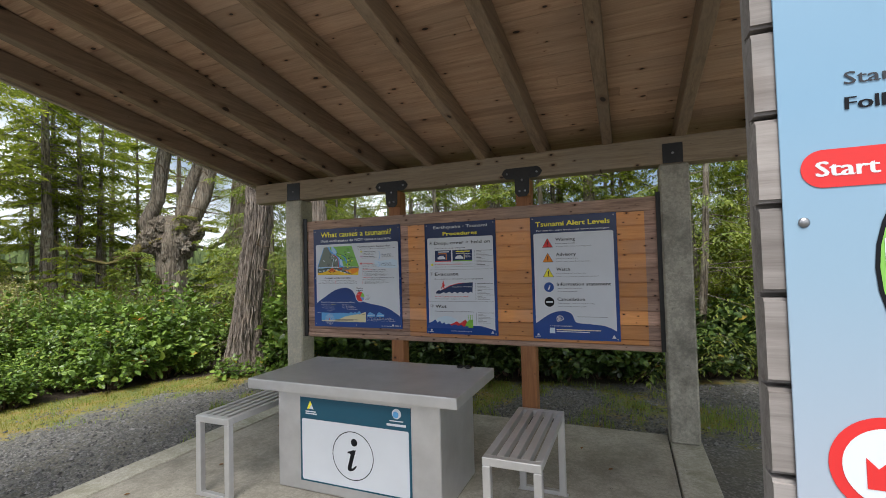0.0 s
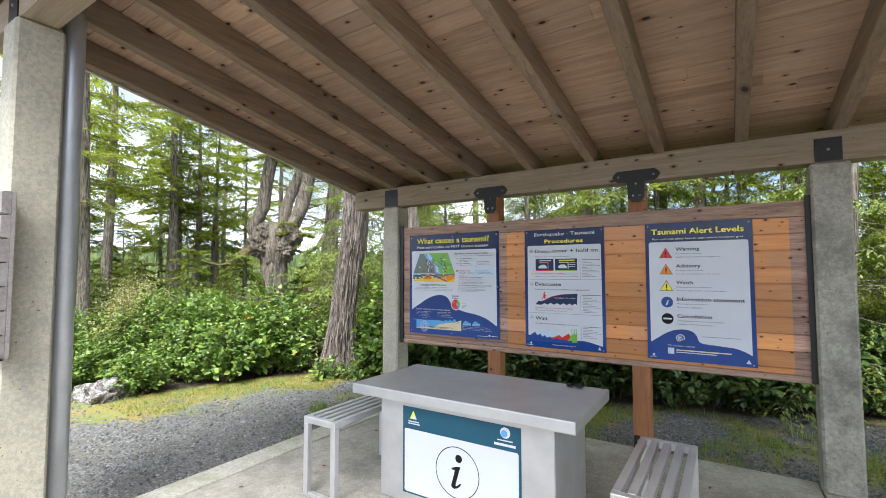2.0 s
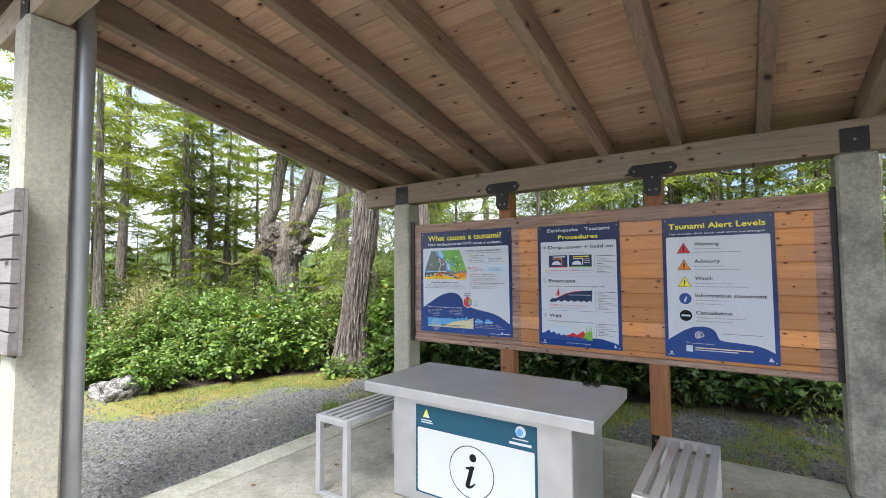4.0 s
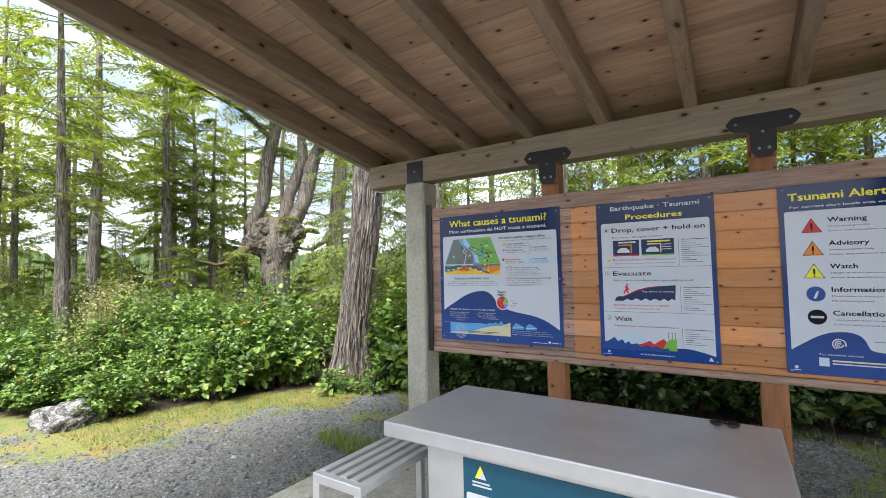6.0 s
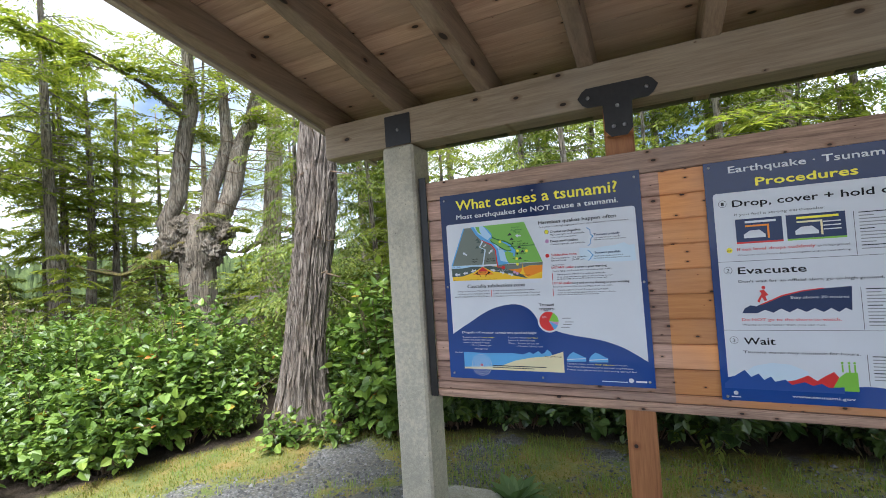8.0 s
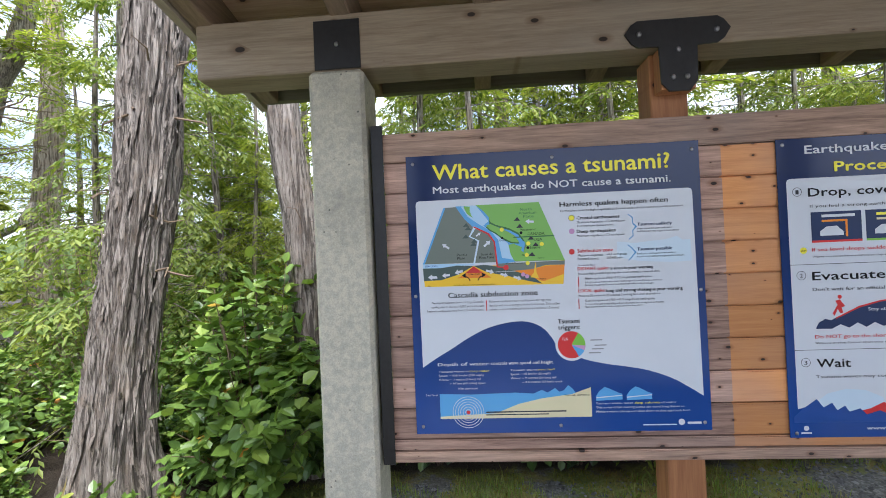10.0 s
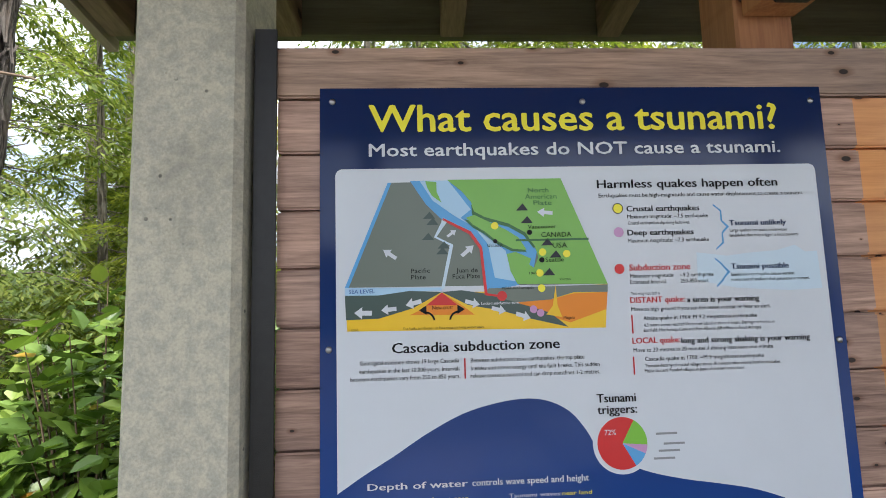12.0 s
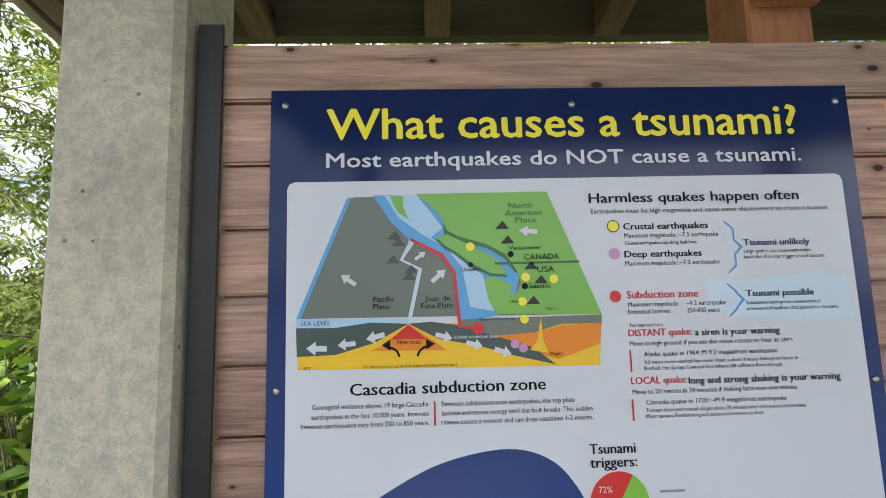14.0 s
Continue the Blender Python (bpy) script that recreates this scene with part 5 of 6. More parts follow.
# the first poster
pa = thing("poster", (0.6, 0.0, 0.905), "blue and white square poster on what causes a tsunami", "poster", "tsunami posters")
S = Sheet(pa, 0.0, 2.083, 1.2, 1.173, -0.0025, 0.017)
S.panel(I_FADE)
S.field(0.029, 0.163, 0.972, [(0.977, 0.875), (0.93, 0.842), (0.875, 0.808), (0.80, 0.779), (0.73, 0.764), (0.666, 0.753), (0.60, 0.737), (0.55, 0.716), (0.505, 0.69), (0.482, 0.652), (0.456, 0.619), (0.42, 0.598), (0.377, 0.59), (0.32, 0.596), (0.256, 0.614), (0.19, 0.648), (0.136, 0.683), (0.08, 0.717), (0.031, 0.75)], I_WHITE)
S.text("What causes a tsunami?", 0.094, 0.089, 0.902, 0.066, I_YELLOW, 3, 0.004)
S.text("Most earthquakes do NOT cause a tsunami.", 0.093, 0.1385, 0.903, 0.0305, I_WHITE, 3, 0.004)
S.ring(0.548, 0.68, 0.066, I_WHITE, 2)
S.ring(0.548, 0.68, 0.056, I_RED, 3, 0, 60, 300)
S.ring(0.548, 0.68, 0.056, I_LIME, 3, 0, -5, 60)
S.ring(0.548, 0.68, 0.056, I_PINK, 3, 0, -25, -5)
S.ring(0.548, 0.68, 0.056, I_SEA, 3, 0, -60, -25)
# block picture of the plates
S.poly([(0.127, 0.191), (0.052, 0.391), (0.538, 0.396), (0.458, 0.187)], I_PLATE, 2)
S.poly([(0.127, 0.191), (0.046, 0.391), (0.053, 0.391), (0.134, 0.191)], I_SEA, 3)
S.poly([(0.169, 0.188), (0.198, 0.234), (0.227, 0.264), (0.275, 0.289), (0.297, 0.320), (0.307, 0.404), (0.369, 0.394), (0.354, 0.354), (0.398, 0.365), (0.406, 0.329), (0.380, 0.295), (0.354, 0.277), (0.296, 0.254), (0.287, 0.228), (0.241, 0.188)], I_SEA, 3)
S.poly([(0.188, 0.189), (0.211, 0.227), (0.250, 0.257), (0.288, 0.280), (0.313, 0.314), (0.324, 0.379), (0.363, 0.387), (0.346, 0.327), (0.295, 0.286), (0.263, 0.262), (0.283, 0.246), (0.241, 0.188)], I_PALE, 4)
S.poly([(0.239, 0.187), (0.264, 0.207), (0.284, 0.232), (0.287, 0.252), (0.308, 0.263), (0.354, 0.277), (0.383, 0.295), (0.402, 0.319), (0.408, 0.342), (0.399, 0.361), (0.415, 0.393), (0.538, 0.396), (0.458, 0.187)], I_GREEN, 5)
S.poly([(0.284, 0.236), (0.285, 0.257), (0.308, 0.268), (0.354, 0.282), (0.382, 0.299), (0.399, 0.323), (0.403, 0.322), (0.385, 0.293), (0.354, 0.275), (0.308, 0.261), (0.289, 0.250)], I_DKGREEN, 5.5)
S.poly([(0.270, 0.265), (0.286, 0.282), (0.307, 0.294), (0.327, 0.312), (0.358, 0.329), (0.386, 0.331), (0.372, 0.308), (0.315, 0.276)], I_DKGREEN, 6)
S.poly([(0.273, 0.262), (0.286, 0.276), (0.307, 0.289), (0.327, 0.306), (0.359, 0.324), (0.386, 0.327), (0.372, 0.303), (0.347, 0.286), (0.315, 0.270), (0.289, 0.257)], I_GREEN, 6.5)
S.poly([(0.348, 0.334), (0.365, 0.330), (0.394, 0.344), (0.390, 0.355), (0.406, 0.368), (0.415, 0.393), (0.366, 0.392), (0.354, 0.367)], I_GREEN, 6)
S.poly([(0.198, 0.189), (0.202, 0.203), (0.210, 0.218), (0.228, 0.232), (0.219, 0.210), (0.219, 0.191)], I_GREEN, 6)
S.rect(*(0.366, 0.306), *(0.506, 0.310), I_DKGREEN, 7, "border")
S.poly([(0.046, 0.391), (0.046, 0.406), (0.108, 0.406), (0.164, 0.401), (0.224, 0.401), (0.224, 0.395)], I_PALE, 4)
S.poly([(0.046, 0.405), (0.050, 0.462), (0.530, 0.468), (0.538, 0.396), (0.311, 0.404)], I_SUN, 3)
S.poly([(0.046, 0.405), (0.048, 0.444), (0.108, 0.443), (0.170, 0.428), (0.224, 0.403), (0.164, 0.400), (0.108, 0.406)], I_SLATE, 5)
S.poly([(0.224, 0.403), (0.272, 0.425), (0.335, 0.436), (0.393, 0.451), (0.459, 0.465), (0.425, 0.441), (0.362, 0.423), (0.304, 0.407), (0.260, 0.401)], I_SLATE, 5)
S.poly([(0.304, 0.407), (0.362, 0.423), (0.426, 0.420), (0.472, 0.409), (0.537, 0.410), (0.538, 0.397), (0.311, 0.399)], I_PLATE, 5)
S.poly([(0.362, 0.423), (0.412, 0.443), (0.463, 0.458), (0.533, 0.438), (0.537, 0.410), (0.472, 0.411), (0.426, 0.420)], I_ORANGE, 4)
S.poly([(0.224, 0.404), (0.182, 0.432), (0.164, 0.439), (0.284, 0.441), (0.265, 0.428)], I_ORANGE, 4)
S.poly([(0.224, 0.404), (0.196, 0.424), (0.253, 0.425)], I_RED, 4.5)
S.poly([(0.438, 0.396), (0.431, 0.430), (0.418, 0.444), (0.448, 0.449), (0.440, 0.430)], I_SUN, 6)
S.poly([(0.228, 0.263), (0.237, 0.270), (0.217, 0.298), (0.248, 0.314), (0.229, 0.398), (0.223, 0.397), (0.241, 0.315), (0.212, 0.299), (0.226, 0.271)], I_MIST, 6)
S.poly([(0.230, 0.262), (0.282, 0.289), (0.302, 0.320), (0.309, 0.407), (0.342, 0.412), (0.341, 0.415), (0.304, 0.410), (0.297, 0.323), (0.278, 0.294), (0.228, 0.266)], I_RED, 6)
for tip, tail in (((0.117, 0.321), (0.141, 0.338)), ((0.254, 0.286), (0.237, 0.298)), ((0.286, 0.316), (0.263, 0.336)), ((0.409, 0.253), (0.439, 0.256)), ((0.063, 0.433), (0.095, 0.434)), ((0.112, 0.430), (0.140, 0.428)), ((0.157, 0.423), (0.186, 0.417)), ((0.294, 0.425), (0.267, 0.419)), ((0.342, 0.437), (0.316, 0.431)), ((0.388, 0.449), (0.361, 0.441))):
    du, dv = tip[0] - tail[0], tip[1] - tail[1]
    m = (tail[0] + du * 0.55, tail[1] + dv * 0.55)
    S.poly([tip, (m[0] - dv * 0.3, m[1] + du * 0.3), (m[0] - dv * 0.12, m[1] + du * 0.12), (tail[0] - dv * 0.12, tail[1] + du * 0.12), (tail[0] + dv * 0.12, tail[1] - du * 0.12), (m[0] + dv * 0.12, m[1] - du * 0.12), (m[0] + dv * 0.3, m[1] - du * 0.3)], I_WHITE, 7, "arrow")
for cu_, cv_ in ((0.203, 0.257), (0.209, 0.269), (0.200, 0.298), (0.229, 0.315), (0.226, 0.326), (0.380, 0.244), (0.388, 0.269), (0.425, 0.313), (0.440, 0.337), (0.426, 0.371)):
    S.poly([(cu_ - 0.011, cv_ + 0.006), (cu_ + 0.012, cv_ + 0.006), (cu_ + 0.002, cv_ - 0.008)], I_SLATE if cu_ < 0.3 else I_GREYTEXT, 7)
for p_, m_, r_ in (((0.327, 0.279), I_YELLOW, 0.0085), ((0.416, 0.332), I_YELLOW, 0.0085), ((0.462, 0.336), I_YELLOW, 0.0085), ((0.409, 0.372), I_YELLOW, 0.0085), ((0.411, 0.401), I_YELLOW, 0.0085), ((0.394, 0.435), I_PINK, 0.0085), ((0.407, 0.441), I_PINK, 0.0085), ((0.336, 0.412), I_RED, 0.011), ((0.393, 0.293), I_BLACK, 0.006), ((0.414, 0.347), I_BLACK, 0.006), ((0.327, 0.309), I_BLACK, 0.005)):
    S.ring(*p_, r_, m_, 8)
for w_, a_, b_, cap_, m_ in (("North", (0.393, 0.215), (0.433, 0.215), 0.0115, I_DKGREEN), ("American", (0.387, 0.227), (0.448, 0.228), 0.0115, I_DKGREEN), ("Plate", (0.403, 0.240), (0.438, 0.240), 0.0115, I_DKGREEN), ("Vancouver", (0.390, 0.286), (0.444, 0.286), 0.0095, I_BLACK), ("CANADA", (0.415, 0.303), (0.473, 0.303), 0.012, I_BLACK), ("USA", (0.436, 0.324), (0.464, 0.324), 0.012, I_BLACK), ("Seattle", (0.421, 0.351), (0.456, 0.351), 0.0105, I_BLACK), ("Ucluelet", (0.312, 0.320), (0.341, 0.320), 0.008, I_BLACK), ("Pacific", (0.168, 0.367), (0.203, 0.366), 0.0105, I_BLACK), ("Plate", (0.168, 0.379), (0.195, 0.378), 0.0105, I_BLACK), ("Juan de", (0.252, 0.368), (0.292, 0.367), 0.0105, I_BLACK), ("Fuca Plate", (0.245, 0.379), (0.296, 0.379), 0.0105, I_BLACK), ("New crust", (0.206, 0.431), (0.244, 0.431), 0.0095, I_BLACK), ("SEA LEVEL", (0.054, 0.402), (0.101, 0.402), 0.009, I_BLUE), ("Magma", (0.450, 0.452), (0.471, 0.452), 0.007, I_BLACK), ("Volcano", (0.446, 0.387), (0.467, 0.387), 0.006, I_BLACK), ("1965", (0.389, 0.375), (0.404, 0.374), 0.006, I_BLACK), ("USGC", (0.058, 0.462), (0.071, 0.462), 0.006, I_BLACK), ("The Pacific and the Juan de Fuca plates are being pushed apart.", (0.151, 0.461), (0.301, 0.463), 0.0055, I_BLACK), ("Locked subduction zone", (0.297, 0.418), (0.367, 0.433), 0.007, I_WHITE), ("MEGATHRUST earthquake", (0.337, 0.402), (0.396, 0.401), 0.006, I_BLACK)):
    S.text(w_, a_[0], (a_[1] + b_[1]) / 2, b_[0], cap_, m_, 9, 0.006)
for sgn, c_ in ((1, (0.238, 0.449)), (-1, (0.209, 0.449))):
    S.ring(c_[0] + 0.016 * sgn, c_[1], 0.021, I_BLACK, 8, 0.8, 85 if sgn > 0 else 5, 175 if sgn > 0 else 95, "arrow")
    S.poly([(c_[0] + 0.028 * sgn, c_[1] - 0.0175), (c_[0] + 0.014 * sgn, c_[1] - 0.025), (c_[0] + 0.014 * sgn, c_[1] - 0.010)], I_BLACK, 8, "arrow")
S.text("Cascadia subduction zone", 0.131, 0.4985, 0.4405, 0.0235, I_BLACK, 3, 0.006)
LINES_A = (("Geological evidence shows 19 large Cascadia", (0.072, 0.518), (0.253, 0.519)), ("earthquakes in the last 10,000 years. Intervals", (0.071, 0.532), (0.254, 0.535)), ("between earthquakes vary from 250 to 850 years.", (0.055, 0.546), (0.254, 0.549)), ("Between subduction zone earthquakes, the top plate", (0.274, 0.518), (0.486, 0.521)), ("buckles and stores energy until the fault breaks. This sudden", (0.274, 0.533), (0.514, 0.535)), ("release causes a tsunami and can drop coastlines 1-2 metres.", (0.273, 0.547), (0.514, 0.549)), ("Earthquakes must be high-magnitude and cause water displacement to create a tsunami.", (0.531, 0.224), (0.941, 0.229)), ("Maximum magnitude: ~7.5 earthquake", (0.585, 0.269), (0.745, 0.270)), ("Maximum magnitude: ~7.3 earthquake", (0.583, 0.316), (0.743, 0.318)), ("Maximum magnitude:    ~9.2 earthquake", (0.583, 0.385), (0.746, 0.387)), ("Estimated Interval:          250-850 years", (0.582, 0.397), (0.735, 0.399)), ("Move to high ground if you see the ocean retreat or hear an alert.", (0.581, 0.442), (0.854, 0.444)), ("Alaska quake in 1964: M 9.2 megathrust earthquake", (0.603, 0.457), (0.825, 0.459)), ("Move to 20 metres in 20 minutes if shaking lasts over one minute.", (0.580, 0.509), (0.853, 0.513)), ("Cascadia quake in 1700: ~M 9 megathrust earthquake", (0.601, 0.527), (0.832, 0.529)))
for w_, a_, b_ in LINES_A:
    S.text(w_, a_[0], (a_[1] + b_[1]) / 2, b_[0], 0.0098, I_BLACK, 3, 0.002)
LINES_S = (("Crustal earthquakes slip along fault lines.", (0.585, 0.281), (0.708, 0.282)), ("Large quakes can cause underwater", (0.786, 0.299), (0.902, 0.300)), ("landslides that may trigger a local tsunami.", (0.785, 0.309), (0.925, 0.310)), ("Subduction earthquake causes vertical", (0.781, 0.386), (0.907, 0.388)), ("movement of seafloor that generates a tsunami.", (0.781, 0.396), (0.937, 0.398)), ("You may not feel a", (0.582, 0.416), (0.638, 0.417)), ("4.3 metre waves reached Vancouver Island in about 3 hours. Damage to homes in", (0.603, 0.468), (0.858, 0.469)), ("Bamfield, Hot Springs Cove and Port Alberni ($8 million in flood damage).", (0.602, 0.476), (0.832, 0.478)), ("Tsunami destroyed coastal villages about 20 minutes after strong local earthquakes.", (0.600, 0.538), (0.864, 0.542)), ("Major tsunami flooded villages in Japan about ten hours later.", (0.599, 0.549), (0.793, 0.550)))
for w_, a_, b_ in LINES_S:
    S.text(w_, a_[0], (a_[1] + b_[1]) / 2, b_[0], 0.0078, I_BLACK, 3, 0.0)
for w_, a_, b_, cap_, m_, bo_ in (("Harmless quakes happen often", (0.529, 0.207), (0.890, 0.209), 0.021, I_BLACK, 0.004), ("Crustal earthquakes", (0.584, 0.255), (0.728, 0.256), 0.014, I_BLACK, 0.005), ("Deep earthquakes", (0.583, 0.303), (0.713, 0.303), 0.014, I_BLACK, 0.005), ("Tsunami unlikely", (0.786, 0.286), (0.900, 0.288), 0.0135, I_NAVY, 0.008), ("Subduction zone", (0.582, 0.371), (0.701, 0.373), 0.0155, I_RED, 0.005), ("Tsunami possible", (0.782, 0.373), (0.897, 0.374), 0.0135, I_NAVY, 0.008), ("DISTANT quake:", (0.580, 0.429), (0.685, 0.430), 0.014, I_RED, 0.004), ("a siren is your warning", (0.690, 0.430), (0.832, 0.432), 0.014, I_BLACK, 0.003), ("LOCAL quake:", (0.579, 0.495), (0.670, 0.496), 0.014, I_RED, 0.004), ("long and strong shaking is your warning", (0.673, 0.496), (0.925, 0.499), 0.014, I_BLACK, 0.003), ("Tsunami", (0.505, 0.602), (0.578, 0.603), 0.0195, I_BLACK, 0.004), ("triggers:", (0.505, 0.623), (0.579, 0.625), 0.0195, I_BLACK, 0.004), ("72%", (0.516, 0.663), (0.537, 0.664), 0.012, I_WHITE, 0.01)):
    S.text(w_, a_[0], (a_[1] + b_[1]) / 2, b_[0], cap_, m_, 4, bo_)
S.poly([(0.716, 0.339), (0.776, 0.347), (0.819, 0.342), (0.877, 0.338), (0.914, 0.328), (0.934, 0.342), (0.958, 0.341), (0.961, 0.413), (0.896, 0.415), (0.791, 0.409), (0.715, 0.394)], I_MIST, 2)
S.ring(*(0.567, 0.249), 0.0115, I_YELLOW, 3)
S.ring(*(0.567, 0.249), 0.0125, I_GREYTEXT, 3.4, 0.86)
S.ring(*(0.566, 0.296), 0.0115, I_PINK, 3)
S.ring(*(0.563, 0.368), 0.0115, I_RED, 3)
for a_, b_ in (((0.756, 0.246), (0.754, 0.332)), ((0.751, 0.353), (0.751, 0.404))):
    um, vm = a_[0] + 0.013, (a_[1] + b_[1]) / 2
    t_ = 0.003
    S.poly([(a_[0], a_[1]), (um, a_[1] + 0.012), (um, vm - 0.012), (um + 0.010, vm), (um, vm + 0.012), (um, b_[1] - 0.012), (a_[0], b_[1]), (a_[0], b_[1] + t_), (um + t_, b_[1] - 0.010), (um + t_, vm + 0.013), (um + 0.016, vm), (um + t_, vm - 0.013), (um + t_, a_[1] + 0.010), (a_[0], a_[1] - t_)], I_SEA, 3, "bracket")
for a_, b_ in (((0.581, 0.449), (0.581, 0.479)), ((0.579, 0.519), (0.578, 0.553)), ((0.263, 0.511), (0.264, 0.549))):
    S.rect(a_[0] - 0.0014, a_[1], a_[0] + 0.0014, b_[1], I_RED, 3, "rule")
S.text("Depth of water", 0.084, 0.746, 0.262, 0.0145, I_WHITE, 3, 0.012)
S.text("controls wave speed and height", 0.27, 0.746, 0.482, 0.0145, I_WHITE, 3, 0.0)
for w_, u_, v_, e_, m_, bo_ in (("Tsunami waves in", 0.086, 0.770, 0.19, I_WHITE, 0.012), ("deep water", 0.194, 0.770, 0.262, I_YELLOW, 0.012), ("Speed: ~ 835 km/hr (520 mph)", 0.086, 0.785, 0.242, I_WHITE, 0.0), ("Waves: ~ 1 metre (3 feet) tall", 0.086, 0.800, 0.232, I_WHITE, 0.0), ("~ 97 km (60 miles) apart", 0.124, 0.815, 0.248, I_WHITE, 0.0), ("Tsunami waves", 0.335, 0.770, 0.428, I_WHITE, 0.012), ("near land", 0.432, 0.770, 0.486, I_YELLOW, 0.012), ("Speed: ~ 50 km/hr (30 mph)", 0.335, 0.785, 0.472, I_WHITE, 0.0), ("Waves: ~ 9 metres (30 feet) tall", 0.335, 0.800, 0.49, I_WHITE, 0.0), ("~ 4.6 metres (15 feet) apart", 0.375, 0.815, 0.51, I_WHITE, 0.0), ("Tsunami waves move", 0.62, 0.899, 0.745, I_WHITE, 0.012), ("deep columns", 0.749, 0.899, 0.832, I_YELLOW, 0.012), ("of water.", 0.836, 0.899, 0.889, I_WHITE, 0.012), ("This series of fast-moving waves can travel long distances.", 0.62, 0.914, 0.912, I_WHITE, 0.0), ("Multiple waves pile up and slow down as they approach land.", 0.62, 0.929, 0.93, I_WHITE, 0.0), ("Sea level", 0.038, 0.8565, 0.08, I_WHITE, 0.0), ("Run-up distance", 0.517, 0.866, 0.60, I_BLACK, 0.0), ("Water displacement", 0.15, 0.834, 0.222, I_WHITE, 0.0)):
    S.text(w_, u_, v_, e_, 0.0088, m_, 5, bo_)
S.rect(0.086, 0.862, 0.606, 0.944, I_SEA, 2)
S.poly([(0.086, 0.935), (0.086, 0.944), (0.606, 0.944), (0.606, 0.872), (0.606, 0.836), (0.54, 0.86), (0.44, 0.873), (0.36, 0.892), (0.28, 0.925)], I_SAND, 3)
S.poly([(0.086, 0.85), (0.086, 0.866), (0.56, 0.866), (0.545, 0.84), (0.53, 0.826), (0.515, 0.845), (0.50, 0.85), (0.485, 0.836), (0.46, 0.852), (0.44, 0.842), (0.41, 0.855), (0.35, 0.85), (0.2, 0.854)], I_SEA, 2.5)
for r_ in (0.012, 0.022, 0.032, 0.042, 0.052, 0.062):
    S.ring(0.184, 0.92, r_ * 1.06, I_WHITE, 4, 1 - 0.0022 / r_)
S.ring(0.184, 0.92, 0.008, I_RED, 5)
S.bar(0.245, 0.52, 0.921, I_GREYTEXT, 4, 0.005)
S.bar(0.245, 0.46, 0.931, I_GREYTEXT, 4, 0.004)
for u_, e_ in ((0.622, 0.71), (0.724, 0.808)):
    S.poly([(u_, 0.868), (u_, 0.886), (e_, 0.883), (e_, 0.862), (e_ - 0.012, 0.858), (u_ + 0.045, 0.842), (u_ + 0.03, 0.836), (u_ + 0.012, 0.85)], I_SEA, 3)
    S.poly([(u_, 0.873), (e_, 0.866), (e_, 0.869), (u_, 0.877)], I_WHITE, 4)
S.ring(0.901, 0.968, 0.0125, I_WHITE, 3)
S.bar(0.92, 0.965, 0.972, I_WHITE, 3, 0.008)
S.bar(0.775, 0.885, 0.977, I_MIST, 3, 0.004)
for v_, u_ in ((0.697, 0.615), (0.665, 0.612), (0.711, 0.605), (0.684, 0.625)):
    S.bar(u_, u_ + 0.04, v_, I_BAR, 3, 0.004)
S.screws([(0.024, 0.028), (0.51, 0.03), (0.977, 0.03), (0.016, 0.49), (0.985, 0.50), (0.024, 0.972), (0.5, 0.975), (0.977, 0.972)])

# the second poster
pb = thing("poster", (1.9, 0.0, 0.874), "blue and white poster of earthquake and tsunami procedures", "poster", "tsunami posters")
S = Sheet(pb, 1.498, 2.066, 0.803, 1.192, -0.0025)
S.panel(I_FADE)
S.field(0.04, 0.135, 0.962, [(0.963, 0.955), (0.86, 0.935), (0.74, 0.92), (0.60, 0.925), (0.50, 0.93), (0.40, 0.935), (0.33, 0.93), (0.26, 0.9), (0.20, 0.905), (0.17, 0.88), (0.12, 0.89), (0.04, 0.905)], I_WHITE)
S.text("Earthquake \u00b7 Tsunami", 0.134, 0.053, 0.889, 0.034, I_WHITE, 3, 0.004)
S.text("Procedures", 0.27, 0.116, 0.75, 0.040, I_YELLOW, 3, 0.014)
for t_, v_, u1_, d_ in (("Drop, cover + hold on", 0.197, 0.925, "1"), ("Evacuate", 0.477, 0.478, "2"), ("Wait", 0.767, 0.297, "3")):
    S.text(t_, 0.14, v_, u1_, 0.035, I_BLACK, 3, 0.003)
    S.ring(0.088, v_ - 0.017, 0.018, I_GREYTEXT, 3, 0.9)
    S.text(d_, 0.081, v_ - 0.009, 0.095, 0.018, I_GREYTEXT, 3)
S.text("If you feel a strong earthquake:", 0.145, 0.235, 0.588, 0.0125, I_GREYTEXT, 3)
S.text("If sea level drops suddenly", 0.145, 0.381, 0.53, 0.015, I_RED, 3, 0.003)
S.text("go to high ground.", 0.54, 0.381, 0.69, 0.010, I_GREYTEXT, 3)
S.text("Waves can come from a distant earthquake with no local shaking.", 0.145, 0.402, 0.69, 0.0085, I_GREYTEXT, 3)
S.ring(0.105, 0.377, 0.013, I_YELLOW, 2)
S.text("or", 0.092, 0.381, 0.118, 0.010, I_BLACK, 3)
S.text("Don't wait for an official alert, go to high ground.", 0.138, 0.513, 0.82, 0.0135, I_GREYTEXT, 3)
S.text("Do NOT go to the shore to watch.", 0.138, 0.671, 0.617, 0.0145, I_RED, 3, 0.002)
S.text("Waves arrive faster than you can run.", 0.138, 0.690, 0.545, 0.0095, I_BLACK, 3, 0.004)
S.text("Tsunami waves may continue for hours.", 0.132, 0.803, 0.684, 0.0135, I_GREYTEXT, 3)
S.text("www.tsunami.gov", 0.355, 0.975, 0.645, 0.0135, I_WHITE, 3, 0.006)
